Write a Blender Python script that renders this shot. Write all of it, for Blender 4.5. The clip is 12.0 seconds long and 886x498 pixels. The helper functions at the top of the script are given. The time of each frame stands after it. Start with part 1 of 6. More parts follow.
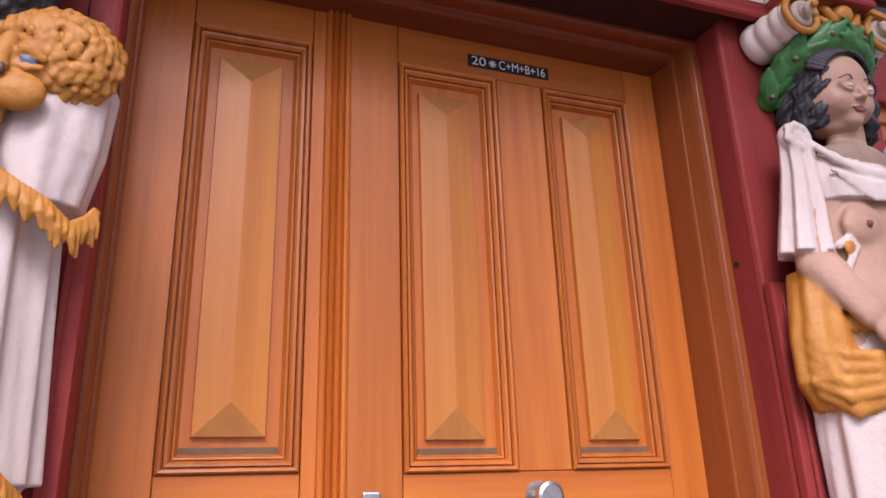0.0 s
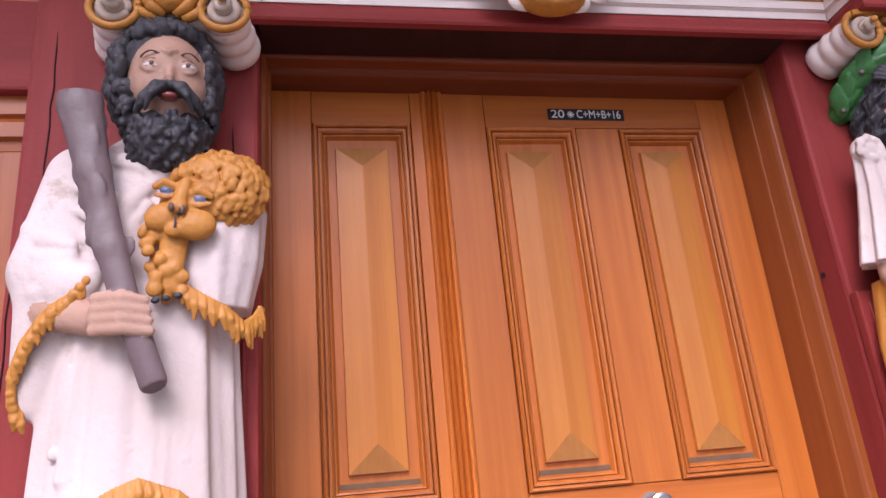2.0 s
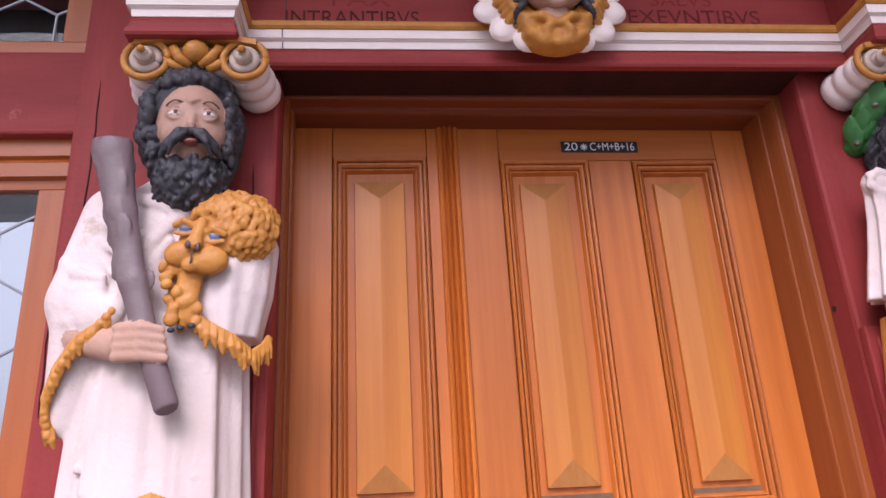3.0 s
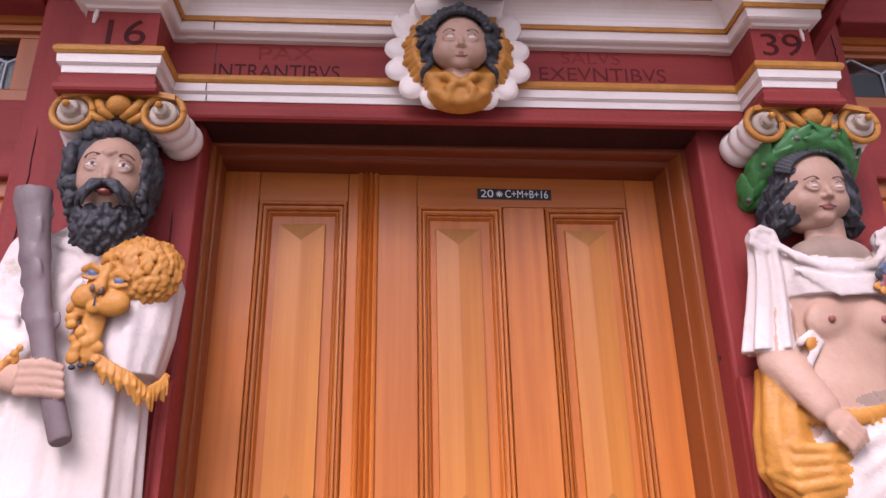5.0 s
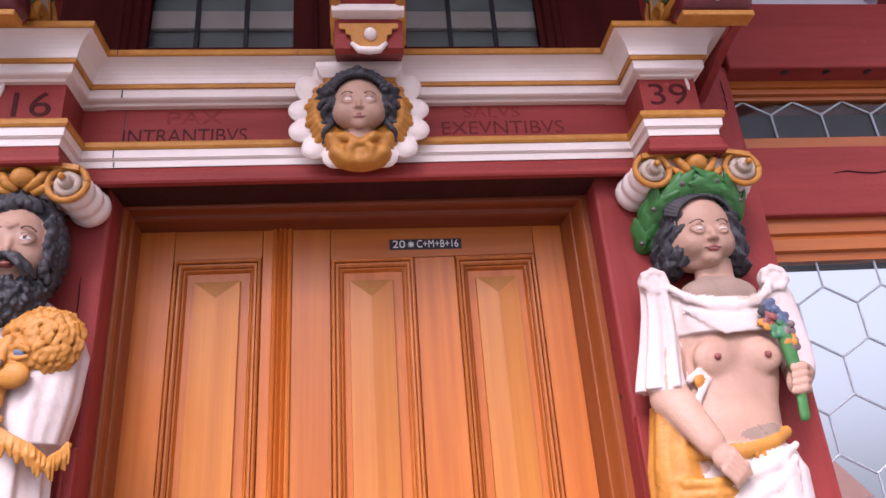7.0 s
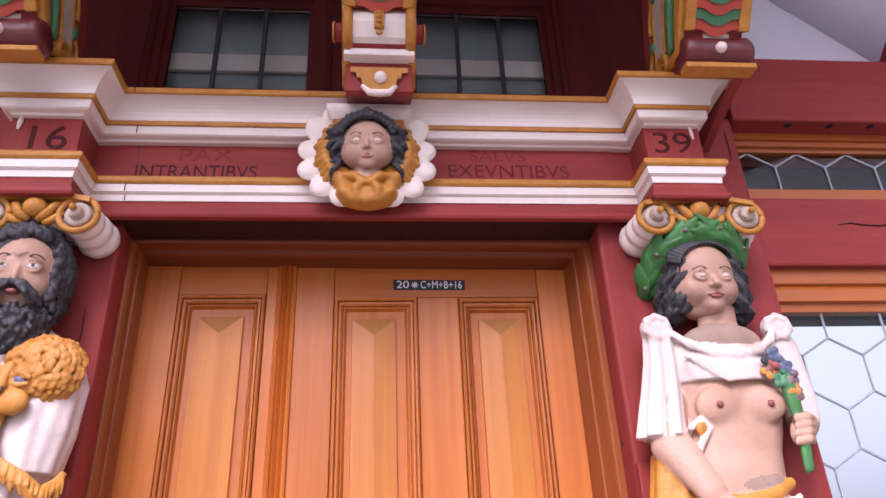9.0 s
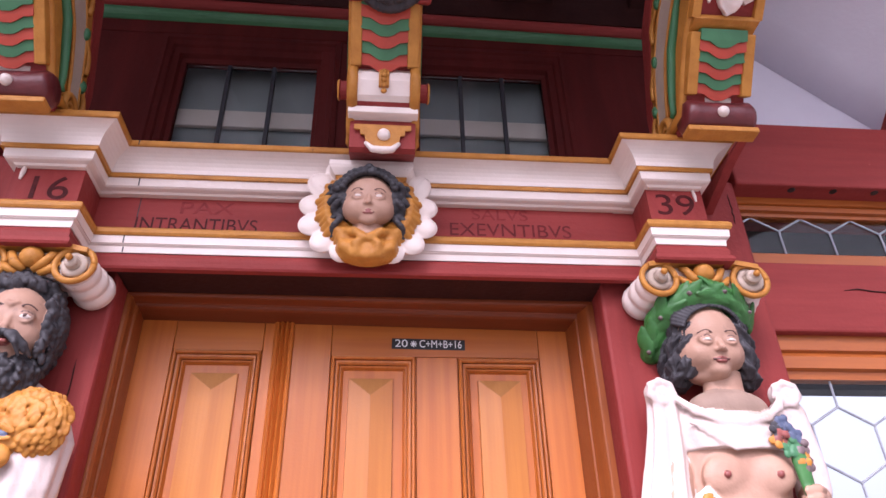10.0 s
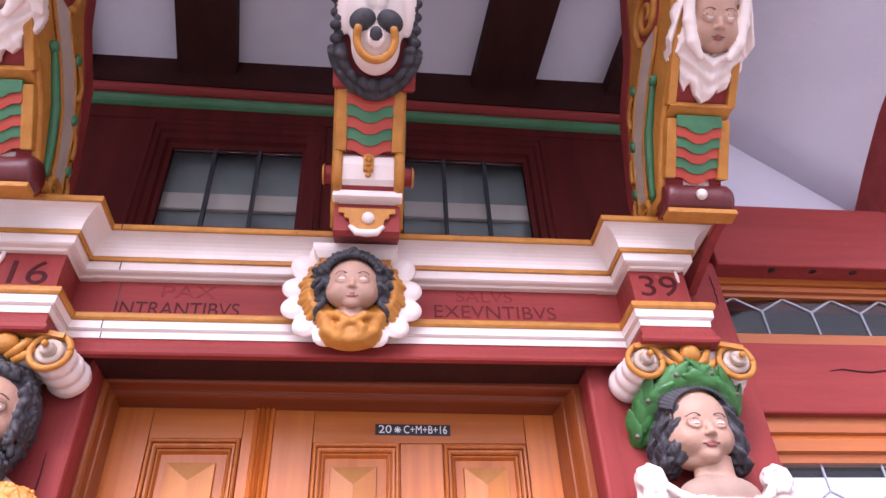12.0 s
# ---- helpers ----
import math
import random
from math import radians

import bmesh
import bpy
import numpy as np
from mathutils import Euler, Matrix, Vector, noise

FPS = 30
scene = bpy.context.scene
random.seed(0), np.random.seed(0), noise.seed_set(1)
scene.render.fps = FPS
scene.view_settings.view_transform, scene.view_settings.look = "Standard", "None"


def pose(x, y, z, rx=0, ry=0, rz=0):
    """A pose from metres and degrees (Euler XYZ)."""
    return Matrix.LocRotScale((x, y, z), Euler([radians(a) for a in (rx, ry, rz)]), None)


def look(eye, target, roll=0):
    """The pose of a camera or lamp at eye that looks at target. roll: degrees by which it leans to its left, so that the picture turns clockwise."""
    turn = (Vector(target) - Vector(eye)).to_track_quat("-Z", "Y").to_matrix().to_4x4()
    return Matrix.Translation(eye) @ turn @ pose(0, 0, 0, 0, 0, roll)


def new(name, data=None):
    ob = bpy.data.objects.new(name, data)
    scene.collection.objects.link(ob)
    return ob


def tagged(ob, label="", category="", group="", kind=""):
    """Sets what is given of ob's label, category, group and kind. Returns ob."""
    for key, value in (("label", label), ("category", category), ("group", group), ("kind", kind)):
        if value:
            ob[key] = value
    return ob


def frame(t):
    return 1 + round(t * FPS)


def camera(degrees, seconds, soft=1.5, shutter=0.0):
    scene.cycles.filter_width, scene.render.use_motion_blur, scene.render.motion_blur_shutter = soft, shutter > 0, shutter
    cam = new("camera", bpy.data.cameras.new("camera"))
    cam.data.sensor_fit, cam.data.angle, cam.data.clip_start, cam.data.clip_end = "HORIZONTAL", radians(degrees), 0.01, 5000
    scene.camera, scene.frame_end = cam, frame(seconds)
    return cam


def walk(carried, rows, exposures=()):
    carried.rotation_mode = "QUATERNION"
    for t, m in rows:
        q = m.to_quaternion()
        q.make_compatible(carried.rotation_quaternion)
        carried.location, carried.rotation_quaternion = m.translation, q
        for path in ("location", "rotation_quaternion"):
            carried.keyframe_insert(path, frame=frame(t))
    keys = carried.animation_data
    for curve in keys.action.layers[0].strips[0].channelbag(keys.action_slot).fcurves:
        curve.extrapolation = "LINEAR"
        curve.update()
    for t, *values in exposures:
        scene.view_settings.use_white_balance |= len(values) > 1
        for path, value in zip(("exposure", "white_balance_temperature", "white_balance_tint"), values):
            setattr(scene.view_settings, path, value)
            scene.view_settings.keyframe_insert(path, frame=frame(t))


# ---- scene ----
cam = camera(63.0, 12.0)
PATH = [
    (0, (-0.556, -1.581, 1.407), (0.097, 0.198, 2.046), -1.8),
    (0.5, (-0.632, -1.639, 1.429), (-0.116, 0.191, 2.048), -3.6),
    (1, (-0.703, -1.718, 1.446), (-0.288, 0.136, 2.072), -4.6),
    (1.5, (-0.699, -1.793, 1.46), (-0.298, 0.061, 2.094), -5.1),
    (2, (-0.606, -1.856, 1.459), (-0.246, 0.002, 2.107), -5.2),
    (2.5, (-0.503, -1.917, 1.453), (-0.263, -0.052, 2.136), -4.1),
    (3, (-0.461, -1.976, 1.469), (-0.283, -0.107, 2.159), -3.0),
    (5, (-0.153, -2.148, 1.504), (-0.023, -0.287, 2.224), -1.1),
    (5.5, (-0.112, -2.194, 1.537), (0.082, -0.35, 2.287), -2.0),
    (6, (-0.033, -2.223, 1.561), (0.129, -0.392, 2.348), -2.8),
    (6.5, (0.03, -2.243, 1.545), (0.224, -0.419, 2.341), -3.7),
    (7, (0.05, -2.251, 1.533), (0.249, -0.426, 2.325), -4.3),
    (9, (0.063, -2.251, 1.5), (0.241, -0.484, 2.418), -2.6),
    (9.5, (0.069, -2.237, 1.497), (0.243, -0.512, 2.495), -2.1),
    (10, (0.073, -2.219, 1.503), (0.241, -0.536, 2.571), -1.5),
    (10.5, (0.078, -2.218, 1.507), (0.259, -0.569, 2.624), -1.9),
    (11, (0.075, -2.218, 1.512), (0.262, -0.598, 2.669), -2.3),
    (11.5, (0.071, -2.221, 1.515), (0.262, -0.63, 2.713), -2.7),
    (12, (0.071, -2.222, 1.519), (0.278, -0.667, 2.761), -2.9),
]
EXPOSURES = [(0.0, -0.06, 5950, 27), (1.5, 0.05, 5800, 28), (3.0, 0.08, 5800, 28), (5.0, 0.17, 5850, 28), (6.0, 0.40, 5850, 29), (7.0, 0.42, 5900, 30), (9.0, 0.50, 5900, 31), (10.0, 0.72, 5900, 31), (12.0, 1.08, 5800, 32)]
walk(cam, [(t, look(eye, target, roll)) for t, eye, target, roll in PATH], EXPOSURES)

# ---- world, sun, exposure ----
SUN_EL, SUN_AZ = 50.0, 202.0
world = bpy.data.worlds.new("world")
scene.world = world
world.use_nodes = True
wn, wl = world.node_tree.nodes, world.node_tree.links
sky = wn.new("ShaderNodeTexSky")
sky.sky_type = "NISHITA"
sky.sun_disc = False
sky.sun_elevation, sky.sun_rotation = radians(SUN_EL), radians(SUN_AZ)
sky.air_density, sky.dust_density, sky.ozone_density = 1.0, 10.0, 1.0
veil = wn.new("ShaderNodeHueSaturation")
veil.inputs["Saturation"].default_value = 0.25
wl.new(sky.outputs[0], veil.inputs["Color"])
haze = wn.new("ShaderNodeMix")
haze.data_type, haze.blend_type = "RGBA", "ADD"
haze.inputs[0].default_value = 1.0
haze.inputs[7].default_value = (1.9, 1.95, 2.05, 1)
wl.new(veil.outputs[0], haze.inputs[6])
wl.new(haze.outputs[2], wn["Background"].inputs[0])
wn["Background"].inputs[1].default_value = 0.16
sun = new("sun", bpy.data.lights.new("sun", "SUN"))
sun.data.energy, sun.data.angle, sun.data.color = 3.0, radians(25), (1.0, 0.95, 0.9)
az = radians(SUN_AZ)
sun.matrix_world = look((20 * math.sin(az) * math.cos(radians(SUN_EL)), 20 * math.cos(az) * math.cos(radians(SUN_EL)), 20 * math.sin(radians(SUN_EL))), (0, 0, 0))

# ---- materials ----


def material(name, base, dark, rough=0.5, scale=(6, 6, 6), grain=0.5, bump=0.15, wear=None, wear_amount=0.0, metal=0.0, coat=0.0, fine=60.0, per_piece=0.0, spec=0.5, patch=9.0):
    """Paint or timber: two tones in a stretched noise, a fine grain, optional worn patches, relief."""
    m = bpy.data.materials.new(name)
    m.use_nodes = True
    n, l = m.node_tree.nodes, m.node_tree.links
    b = n["Principled BSDF"]
    co = n.new("ShaderNodeTexCoord")
    mp = n.new("ShaderNodeMapping")
    mp.inputs["Scale"].default_value = scale
    l.new(co.outputs["Object"], mp.inputs["Vector"])
    n1 = n.new("ShaderNodeTexNoise")
    n1.inputs["Scale"].default_value, n1.inputs["Detail"].default_value, n1.inputs["Roughness"].default_value = 1.0, 6.0, 0.6
    l.new(mp.outputs[0], n1.inputs["Vector"])
    ramp = n.new("ShaderNodeValToRGB")
    ramp.color_ramp.elements[0].position, ramp.color_ramp.elements[1].position = 0.5 - 0.3 * grain, 0.5 + 0.3 * grain
    ramp.color_ramp.elements[0].color, ramp.color_ramp.elements[1].color = (*dark, 1), (*base, 1)
    l.new(n1.outputs[0], ramp.inputs[0])
    colour = ramp.outputs[0]
    n2 = n.new("ShaderNodeTexNoise")
    n2.inputs["Scale"].default_value, n2.inputs["Detail"].default_value = fine, 4.0
    l.new(co.outputs["Object"], n2.inputs["Vector"])
    if per_piece:
        info = n.new("ShaderNodeObjectInfo")
        hsv = n.new("ShaderNodeHueSaturation")
        mr = n.new("ShaderNodeMapRange")
        mr.inputs["To Min"].default_value, mr.inputs["To Max"].default_value = 1 - per_piece, 1 + per_piece
        l.new(info.outputs["Random"], mr.inputs["Value"])
        l.new(mr.outputs[0], hsv.inputs["Value"])
        l.new(colour, hsv.inputs["Color"])
        colour = hsv.outputs[0]
    if wear:
        n3 = n.new("ShaderNodeTexNoise")
        n3.inputs["Scale"].default_value, n3.inputs["Detail"].default_value, n3.inputs["Roughness"].default_value = patch, 10.0, 0.72
        l.new(co.outputs["Object"], n3.inputs["Vector"])
        r3 = n.new("ShaderNodeValToRGB")
        r3.color_ramp.elements[0].position, r3.color_ramp.elements[1].position = 0.68 - wear_amount, 0.74 - wear_amount * 0.8
        l.new(n3.outputs[0], r3.inputs[0])
        mix = n.new("ShaderNodeMix")
        mix.data_type = "RGBA"
        l.new(r3.outputs[0], mix.inputs[0])
        l.new(colour, mix.inputs[6])
        mix.inputs[7].default_value = (*wear, 1)
        colour = mix.outputs[2]
    l.new(colour, b.inputs["Base Color"])
    rr = n.new("ShaderNodeMapRange")
    rr.inputs["To Min"].default_value, rr.inputs["To Max"].default_value = rough - 0.08, rough + 0.12
    l.new(n2.outputs[0], rr.inputs["Value"])
    l.new(rr.outputs[0], b.inputs["Roughness"])
    b.inputs["Metallic"].default_value = metal
    b.inputs["Specular IOR Level"].default_value = spec
    b.inputs["Coat Weight"].default_value = coat
    b.inputs["Coat Roughness"].default_value = 0.3
    add = n.new("ShaderNodeMath")
    l.new(n1.outputs[0], add.inputs[0])
    l.new(n2.outputs[0], add.inputs[1])
    bp = n.new("ShaderNodeBump")
    bp.inputs["Strength"].default_value, bp.inputs["Distance"].default_value = bump, 0.004
    l.new(add.outputs[0], bp.inputs["Height"])
    l.new(bp.outputs[0], b.inputs["Normal"])
    return m


RED = material("oxblood_paint", (0.31, 0.047, 0.040), (0.20, 0.026, 0.022), 0.55, (14, 14, 1.2), 0.9, 0.45, (0.38, 0.095, 0.085), 0.03, spec=0.2, patch=6.0)
RED_H = material("oxblood_paint_across", (0.31, 0.047, 0.040), (0.20, 0.026, 0.022), 0.55, (1.2, 14, 14), 0.9, 0.45, (0.38, 0.095, 0.085), 0.03, spec=0.2, patch=6.0)
# oxblood darkened so that the jetty's shade on the upper wall is in the colour
DARK_RED = material("shaded_red_timber", (0.105, 0.014, 0.012), (0.055, 0.008, 0.007), 0.65, (10, 10, 1.5), 0.9, 0.3, spec=0.12)
CUSHION = material("oxblood_cushion_paint", (0.15, 0.022, 0.022), (0.09, 0.012, 0.013), 0.35, (18, 18, 18), 0.9, 0.4, spec=0.5)
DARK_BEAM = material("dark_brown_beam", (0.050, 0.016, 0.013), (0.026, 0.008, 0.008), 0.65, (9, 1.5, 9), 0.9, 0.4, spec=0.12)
PINE = material("varnished_pine", (0.58, 0.178, 0.026), (0.38, 0.092, 0.011), 0.36, (26, 26, 0.9), 0.9, 0.10, coat=0.10, fine=140.0, spec=0.4, per_piece=0.10)
PINE_FIELD = material("varnished_pine_field", (0.60, 0.225, 0.034), (0.42, 0.125, 0.016), 0.36, (22, 22, 0.8), 0.9, 0.10, coat=0.10, fine=140.0, spec=0.4, per_piece=0.06)
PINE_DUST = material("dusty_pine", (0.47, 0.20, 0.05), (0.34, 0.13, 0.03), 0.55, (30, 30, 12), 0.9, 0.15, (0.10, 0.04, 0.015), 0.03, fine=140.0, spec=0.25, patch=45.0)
LEDGE_DUST = material("grey_ledge_dust", (0.21, 0.135, 0.085), (0.12, 0.075, 0.045), 0.8, (30, 30, 60), 0.9, 0.2, (0.30, 0.17, 0.08), 0.08, spec=0.1, patch=40.0)
PINE_H = material("varnished_pine_across", (0.58, 0.178, 0.026), (0.38, 0.092, 0.011), 0.36, (0.9, 26, 26), 0.9, 0.10, coat=0.10, fine=140.0, spec=0.4, per_piece=0.10)
FRAME_PINE = material("frame_pine", (0.44, 0.125, 0.022), (0.30, 0.072, 0.013), 0.36, (22, 22, 0.9), 0.9, 0.1, coat=0.10, fine=120.0, spec=0.4)
FRAME_PINE_H = material("frame_pine_across", (0.44, 0.125, 0.022), (0.30, 0.072, 0.013), 0.36, (0.9, 22, 22), 0.9, 0.1, coat=0.10, fine=120.0, spec=0.4)
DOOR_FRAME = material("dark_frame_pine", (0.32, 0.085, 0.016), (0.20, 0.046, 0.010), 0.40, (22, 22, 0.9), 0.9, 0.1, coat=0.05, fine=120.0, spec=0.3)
# frame pine again for the head, darkened to carry the shade under the lintel
DOOR_FRAME_SHADED_H = material("shaded_frame_pine_across", (0.21, 0.046, 0.012), (0.125, 0.024, 0.007), 0.42, (0.9, 22, 22), 0.9, 0.1, coat=0.05, fine=120.0, spec=0.25)
WHITE = material("cream_paint", (0.80, 0.70, 0.64), (0.70, 0.58, 0.52), 0.5, (5, 5, 5), 0.9, 0.25, (0.50, 0.40, 0.34), 0.0)
ROBE = material("robe_white_paint", (0.68, 0.575, 0.545), (0.47, 0.37, 0.315), 0.55, (4.5, 4.5, 2.0), 0.9, 0.6, (0.47, 0.37, 0.30), 0.10, spec=0.3, patch=5.0)
BEIGE = material("weathered_beige_paint", (0.54, 0.43, 0.35), (0.40, 0.31, 0.24), 0.55, (9, 9, 9), 0.9, 0.35, (0.22, 0.15, 0.11), 0.03, spec=0.3)
OCHRE = material("ochre_paint", (0.54, 0.235, 0.038), (0.36, 0.135, 0.017), 0.5, (18, 18, 18), 0.9, 0.6, (0.22, 0.08, 0.014), 0.06, spec=0.35, patch=16.0)
SKIN = material("carved_skin_paint", (0.48, 0.29, 0.205), (0.34, 0.19, 0.13), 0.5, (7, 7, 4), 0.9, 0.45, (0.25, 0.16, 0.12), 0.07, spec=0.35, patch=8.0)
HAIR = material("charcoal_paint", (0.062, 0.058, 0.064), (0.026, 0.025, 0.028), 0.55, (40, 40, 40), 0.9, 0.5, spec=0.3)
CLUB = material("grey_brown_paint", (0.17, 0.115, 0.115), (0.11, 0.072, 0.072), 0.5, (16, 16, 3), 0.9, 0.4)
GREEN = material("leaf_green_paint", (0.045, 0.19, 0.04), (0.022, 0.105, 0.02), 0.42, (20, 20, 20), 0.9, 0.3)
TEAL = material("moss_green_paint", (0.055, 0.20, 0.085), (0.034, 0.13, 0.055), 0.45, (10, 10, 10), 0.9, 0.25)
VERMILION = material("vermilion_paint", (0.50, 0.062, 0.030), (0.38, 0.042, 0.020), 0.42, (10, 10, 10), 0.9, 0.25)
BLUE = material("blue_paint", (0.085, 0.11, 0.18), (0.05, 0.065, 0.12), 0.4, (20, 20, 20), 0.9, 0.2)
EYE = material("eye_white_paint", (0.66, 0.58, 0.53), (0.56, 0.47, 0.42), 0.45, (30, 30, 30), 0.5, 0.05)
LIP = material("lip_paint", (0.27, 0.07, 0.055), (0.20, 0.05, 0.04), 0.4, (30, 30, 30), 0.5, 0.05)
LINE = material("dark_line_paint", (0.10, 0.045, 0.035), (0.07, 0.03, 0.025), 0.5, (30, 30, 30), 0.5, 0.05)
PLASTER = material("white_plaster", (0.75, 0.74, 0.82), (0.67, 0.66, 0.75), 0.8, (3, 3, 3), 0.9, 0.3)
BLACK = material("black_vinyl", (0.012, 0.012, 0.014), (0.008, 0.008, 0.009), 0.35, (20, 20, 20), 0.5, 0.03)
CHALK = material("white_print", (0.85, 0.85, 0.85), (0.75, 0.75, 0.75), 0.5, (80, 80, 80), 0.5, 0.0)
STEEL = material("brushed_steel", (0.58, 0.57, 0.55), (0.48, 0.47, 0.45), 0.3, (60, 60, 60), 0.5, 0.05, metal=1.0)
LEAD = material("lead_came", (0.42, 0.44, 0.48), (0.34, 0.36, 0.40), 0.45, (60, 60, 60), 0.5, 0.1, metal=0.4)
LETTER = material("letter_paint", (0.03, 0.008, 0.008), (0.10, 0.016, 0.016), 0.5, (34, 34, 34), 0.9, 0.1, spec=0.1)
WORN = material("worn_bare_wood", (0.33, 0.225, 0.17), (0.22, 0.15, 0.115), 0.6, (10, 10, 5), 0.9, 0.4, (0.15, 0.10, 0.08), 0.06, spec=0.25, patch=12.0)
LETTER_DULL = material("dull_letter_paint", (0.075, 0.013, 0.013), (0.19, 0.026, 0.025), 0.5, (40, 40, 40), 0.9, 0.1, spec=0.1)
LETTER_FADED = material("faded_letter_paint", (0.15, 0.022, 0.022), (0.27, 0.036, 0.034), 0.5, (40, 40, 40), 0.9, 0.1, spec=0.1)
STONE = material("grey_paving", (0.165, 0.16, 0.15), (0.11, 0.105, 0.10), 0.8, (2, 2, 2), 0.9, 0.4)
HOUSE_WALL = material("far_house_render", (0.55, 0.52, 0.48), (0.45, 0.42, 0.39), 0.8, (1, 1, 1), 0.9, 0.2)
ROOF_TILE = material("far_roof_tiles", (0.16, 0.07, 0.05), (0.10, 0.05, 0.04), 0.7, (3, 3, 3), 0.9, 0.3)
# near-black: the unlit room's darkness is put into its colour
ROOM = material("room_shade_black", (0.04, 0.037, 0.035), (0.03, 0.027, 0.026), 0.8, (2, 2, 2), 0.9, 0.1)
GLASS_TONE = material("grey_glass_tone", (0.34, 0.36, 0.36), (0.26, 0.28, 0.28), 0.5, (8, 8, 8), 0.9, 0.1)
DARK_BAR = material("dark_glazing_bar", (0.03, 0.032, 0.04), (0.02, 0.02, 0.026), 0.4, (30, 30, 30), 0.5, 0.1)

GLASS = bpy.data.materials.new("window_glass")
GLASS.use_nodes = True
gb = GLASS.node_tree.nodes["Principled BSDF"]
gb.inputs["Base Color"].default_value = (0.9, 0.95, 0.95, 1)
gb.inputs["Roughness"].default_value = 0.0
gb.inputs["IOR"].default_value = 1.25
gb.inputs["Transmission Weight"].default_value = 1.0

# ---- mesh helpers ----


def link(name, bm, mats, parent=None, label="", smooth=False):
    me = bpy.data.meshes.new(name)
    bmesh.ops.recalc_face_normals(bm, faces=bm.faces[:])
    bm.to_mesh(me)
    bm.free()
    for m in mats if isinstance(mats, (list, tuple)) else [mats]:
        me.materials.append(m)
    if smooth:
        me.polygons.foreach_set("use_smooth", [True] * len(me.polygons))
    ob = new(name, me)
    if parent is not None:
        ob.parent = parent
    if label:
        tagged(ob, label=label)
    return ob


def part(name, bm, mat, parent, label="", smooth=False):
    return link(name, bm, mat, parent, label, smooth)


def thing(name, label, category, group="", kind="", at=(0, 0, 0)):
    ob = new(name)
    ob.empty_display_size = 0.05
    ob.location = at
    return tagged(ob, label, category, group, kind)


def box(x0, x1, y0, y1, z0, z1, bevel=0.0, bm=None, segments=2):
    bm = bm or bmesh.new()
    made = bmesh.ops.create_cube(bm, size=1.0)["verts"]
    for v in made:
        v.co = Vector(((x0 + x1) / 2 + v.co.x * (x1 - x0), (y0 + y1) / 2 + v.co.y * (y1 - y0), (z0 + z1) / 2 + v.co.z * (z1 - z0)))
    if bevel:
        edges = list({e for v in made for e in v.link_edges})
        bmesh.ops.bevel(bm, geom=edges, offset=bevel, segments=segments, affect="EDGES", profile=0.6)
    return bm


def prism(points, axis, a, b, bm=None):
    """A closed outline pushed along an axis. points are the two other coordinates, in the order of the axes."""
    bm = bm or bmesh.new()
    rings = []
    for s in (a, b):
        ring = []
        for p in points:
            co = list(p)
            co.insert("xyz".index(axis), s)
            ring.append(bm.verts.new(co))
        rings.append(ring)
    n = len(points)
    for i in range(n):
        bm.faces.new((rings[0][i], rings[0][(i + 1) % n], rings[1][(i + 1) % n], rings[1][i]))
    bm.faces.new(rings[0][::-1])
    bm.faces.new(rings[1])
    return bm


def run(profile, path, closed=False):
    """A profile of (outward, up) swept round a plan of axis-parallel or free lines, with mitred corners."""
    bm = bmesh.new()
    n = len(path)
    rings = []
    for i, p in enumerate(path):
        p = Vector(p)
        dirs = []
        if i > 0 or closed:
            dirs.append((p - Vector(path[i - 1])).normalized())
        if i < n - 1 or closed:
            dirs.append((Vector(path[(i + 1) % n]) - p).normalized())
        norms = [Vector((d.y, -d.x)) for d in dirs]
        if len(norms) == 1:
            off = norms[0]
        else:
            off = (norms[0] + norms[1]) / (1 + norms[0].dot(norms[1]))
        rings.append([bm.verts.new((p.x + off.x * d, p.y + off.y * d, z)) for d, z in profile])
    m = len(profile)
    for i in range(n if closed else n - 1):
        a, b = rings[i], rings[(i + 1) % n]
        for j in range(m):
            bm.faces.new((a[j], a[(j + 1) % m], b[(j + 1) % m], b[j]))
    if not closed:
        bm.faces.new(rings[0])
        bm.faces.new(rings[-1][::-1])
    return bm


def tube(points, radii, sides=10, bm=None, caps=True, squash=1.0):
    """A round bar along points, with a radius at each."""
    bm = bm or bmesh.new()
    pts = [Vector(p) for p in points]
    if not hasattr(radii, "__len__"):
        radii = [radii] * len(pts)
    rings = []
    ref = Vector((0.31, 0.17, 0.93))
    for i, p in enumerate(pts):
        d = (pts[min(i + 1, len(pts) - 1)] - pts[max(i - 1, 0)]).normalized()
        u = d.cross(ref).normalized()
        v = d.cross(u)
        rings.append([bm.verts.new(p + radii[i] * (u * math.cos(2 * math.pi * k / sides) + v * squash * math.sin(2 * math.pi * k / sides))) for k in range(sides)])
    for a, b in zip(rings, rings[1:]):
        for k in range(sides):
            bm.faces.new((a[k], a[(k + 1) % sides], b[(k + 1) % sides], b[k]))
    if caps:
        bm.faces.new(rings[0][::-1])
        bm.faces.new(rings[-1])
    return bm


def ball(c, r, bm=None, seg=16):
    bm = bm or bmesh.new()
    r = r if hasattr(r, "__len__") else (r, r, r)
    bmesh.ops.create_uvsphere(bm, u_segments=seg, v_segments=max(6, seg * 2 // 3), radius=1.0, matrix=Matrix.Translation(c) @ Matrix.Diagonal((*r, 1)))
    return bm


# ---- carving: soft unions of simple solids, skinned into one mesh ----


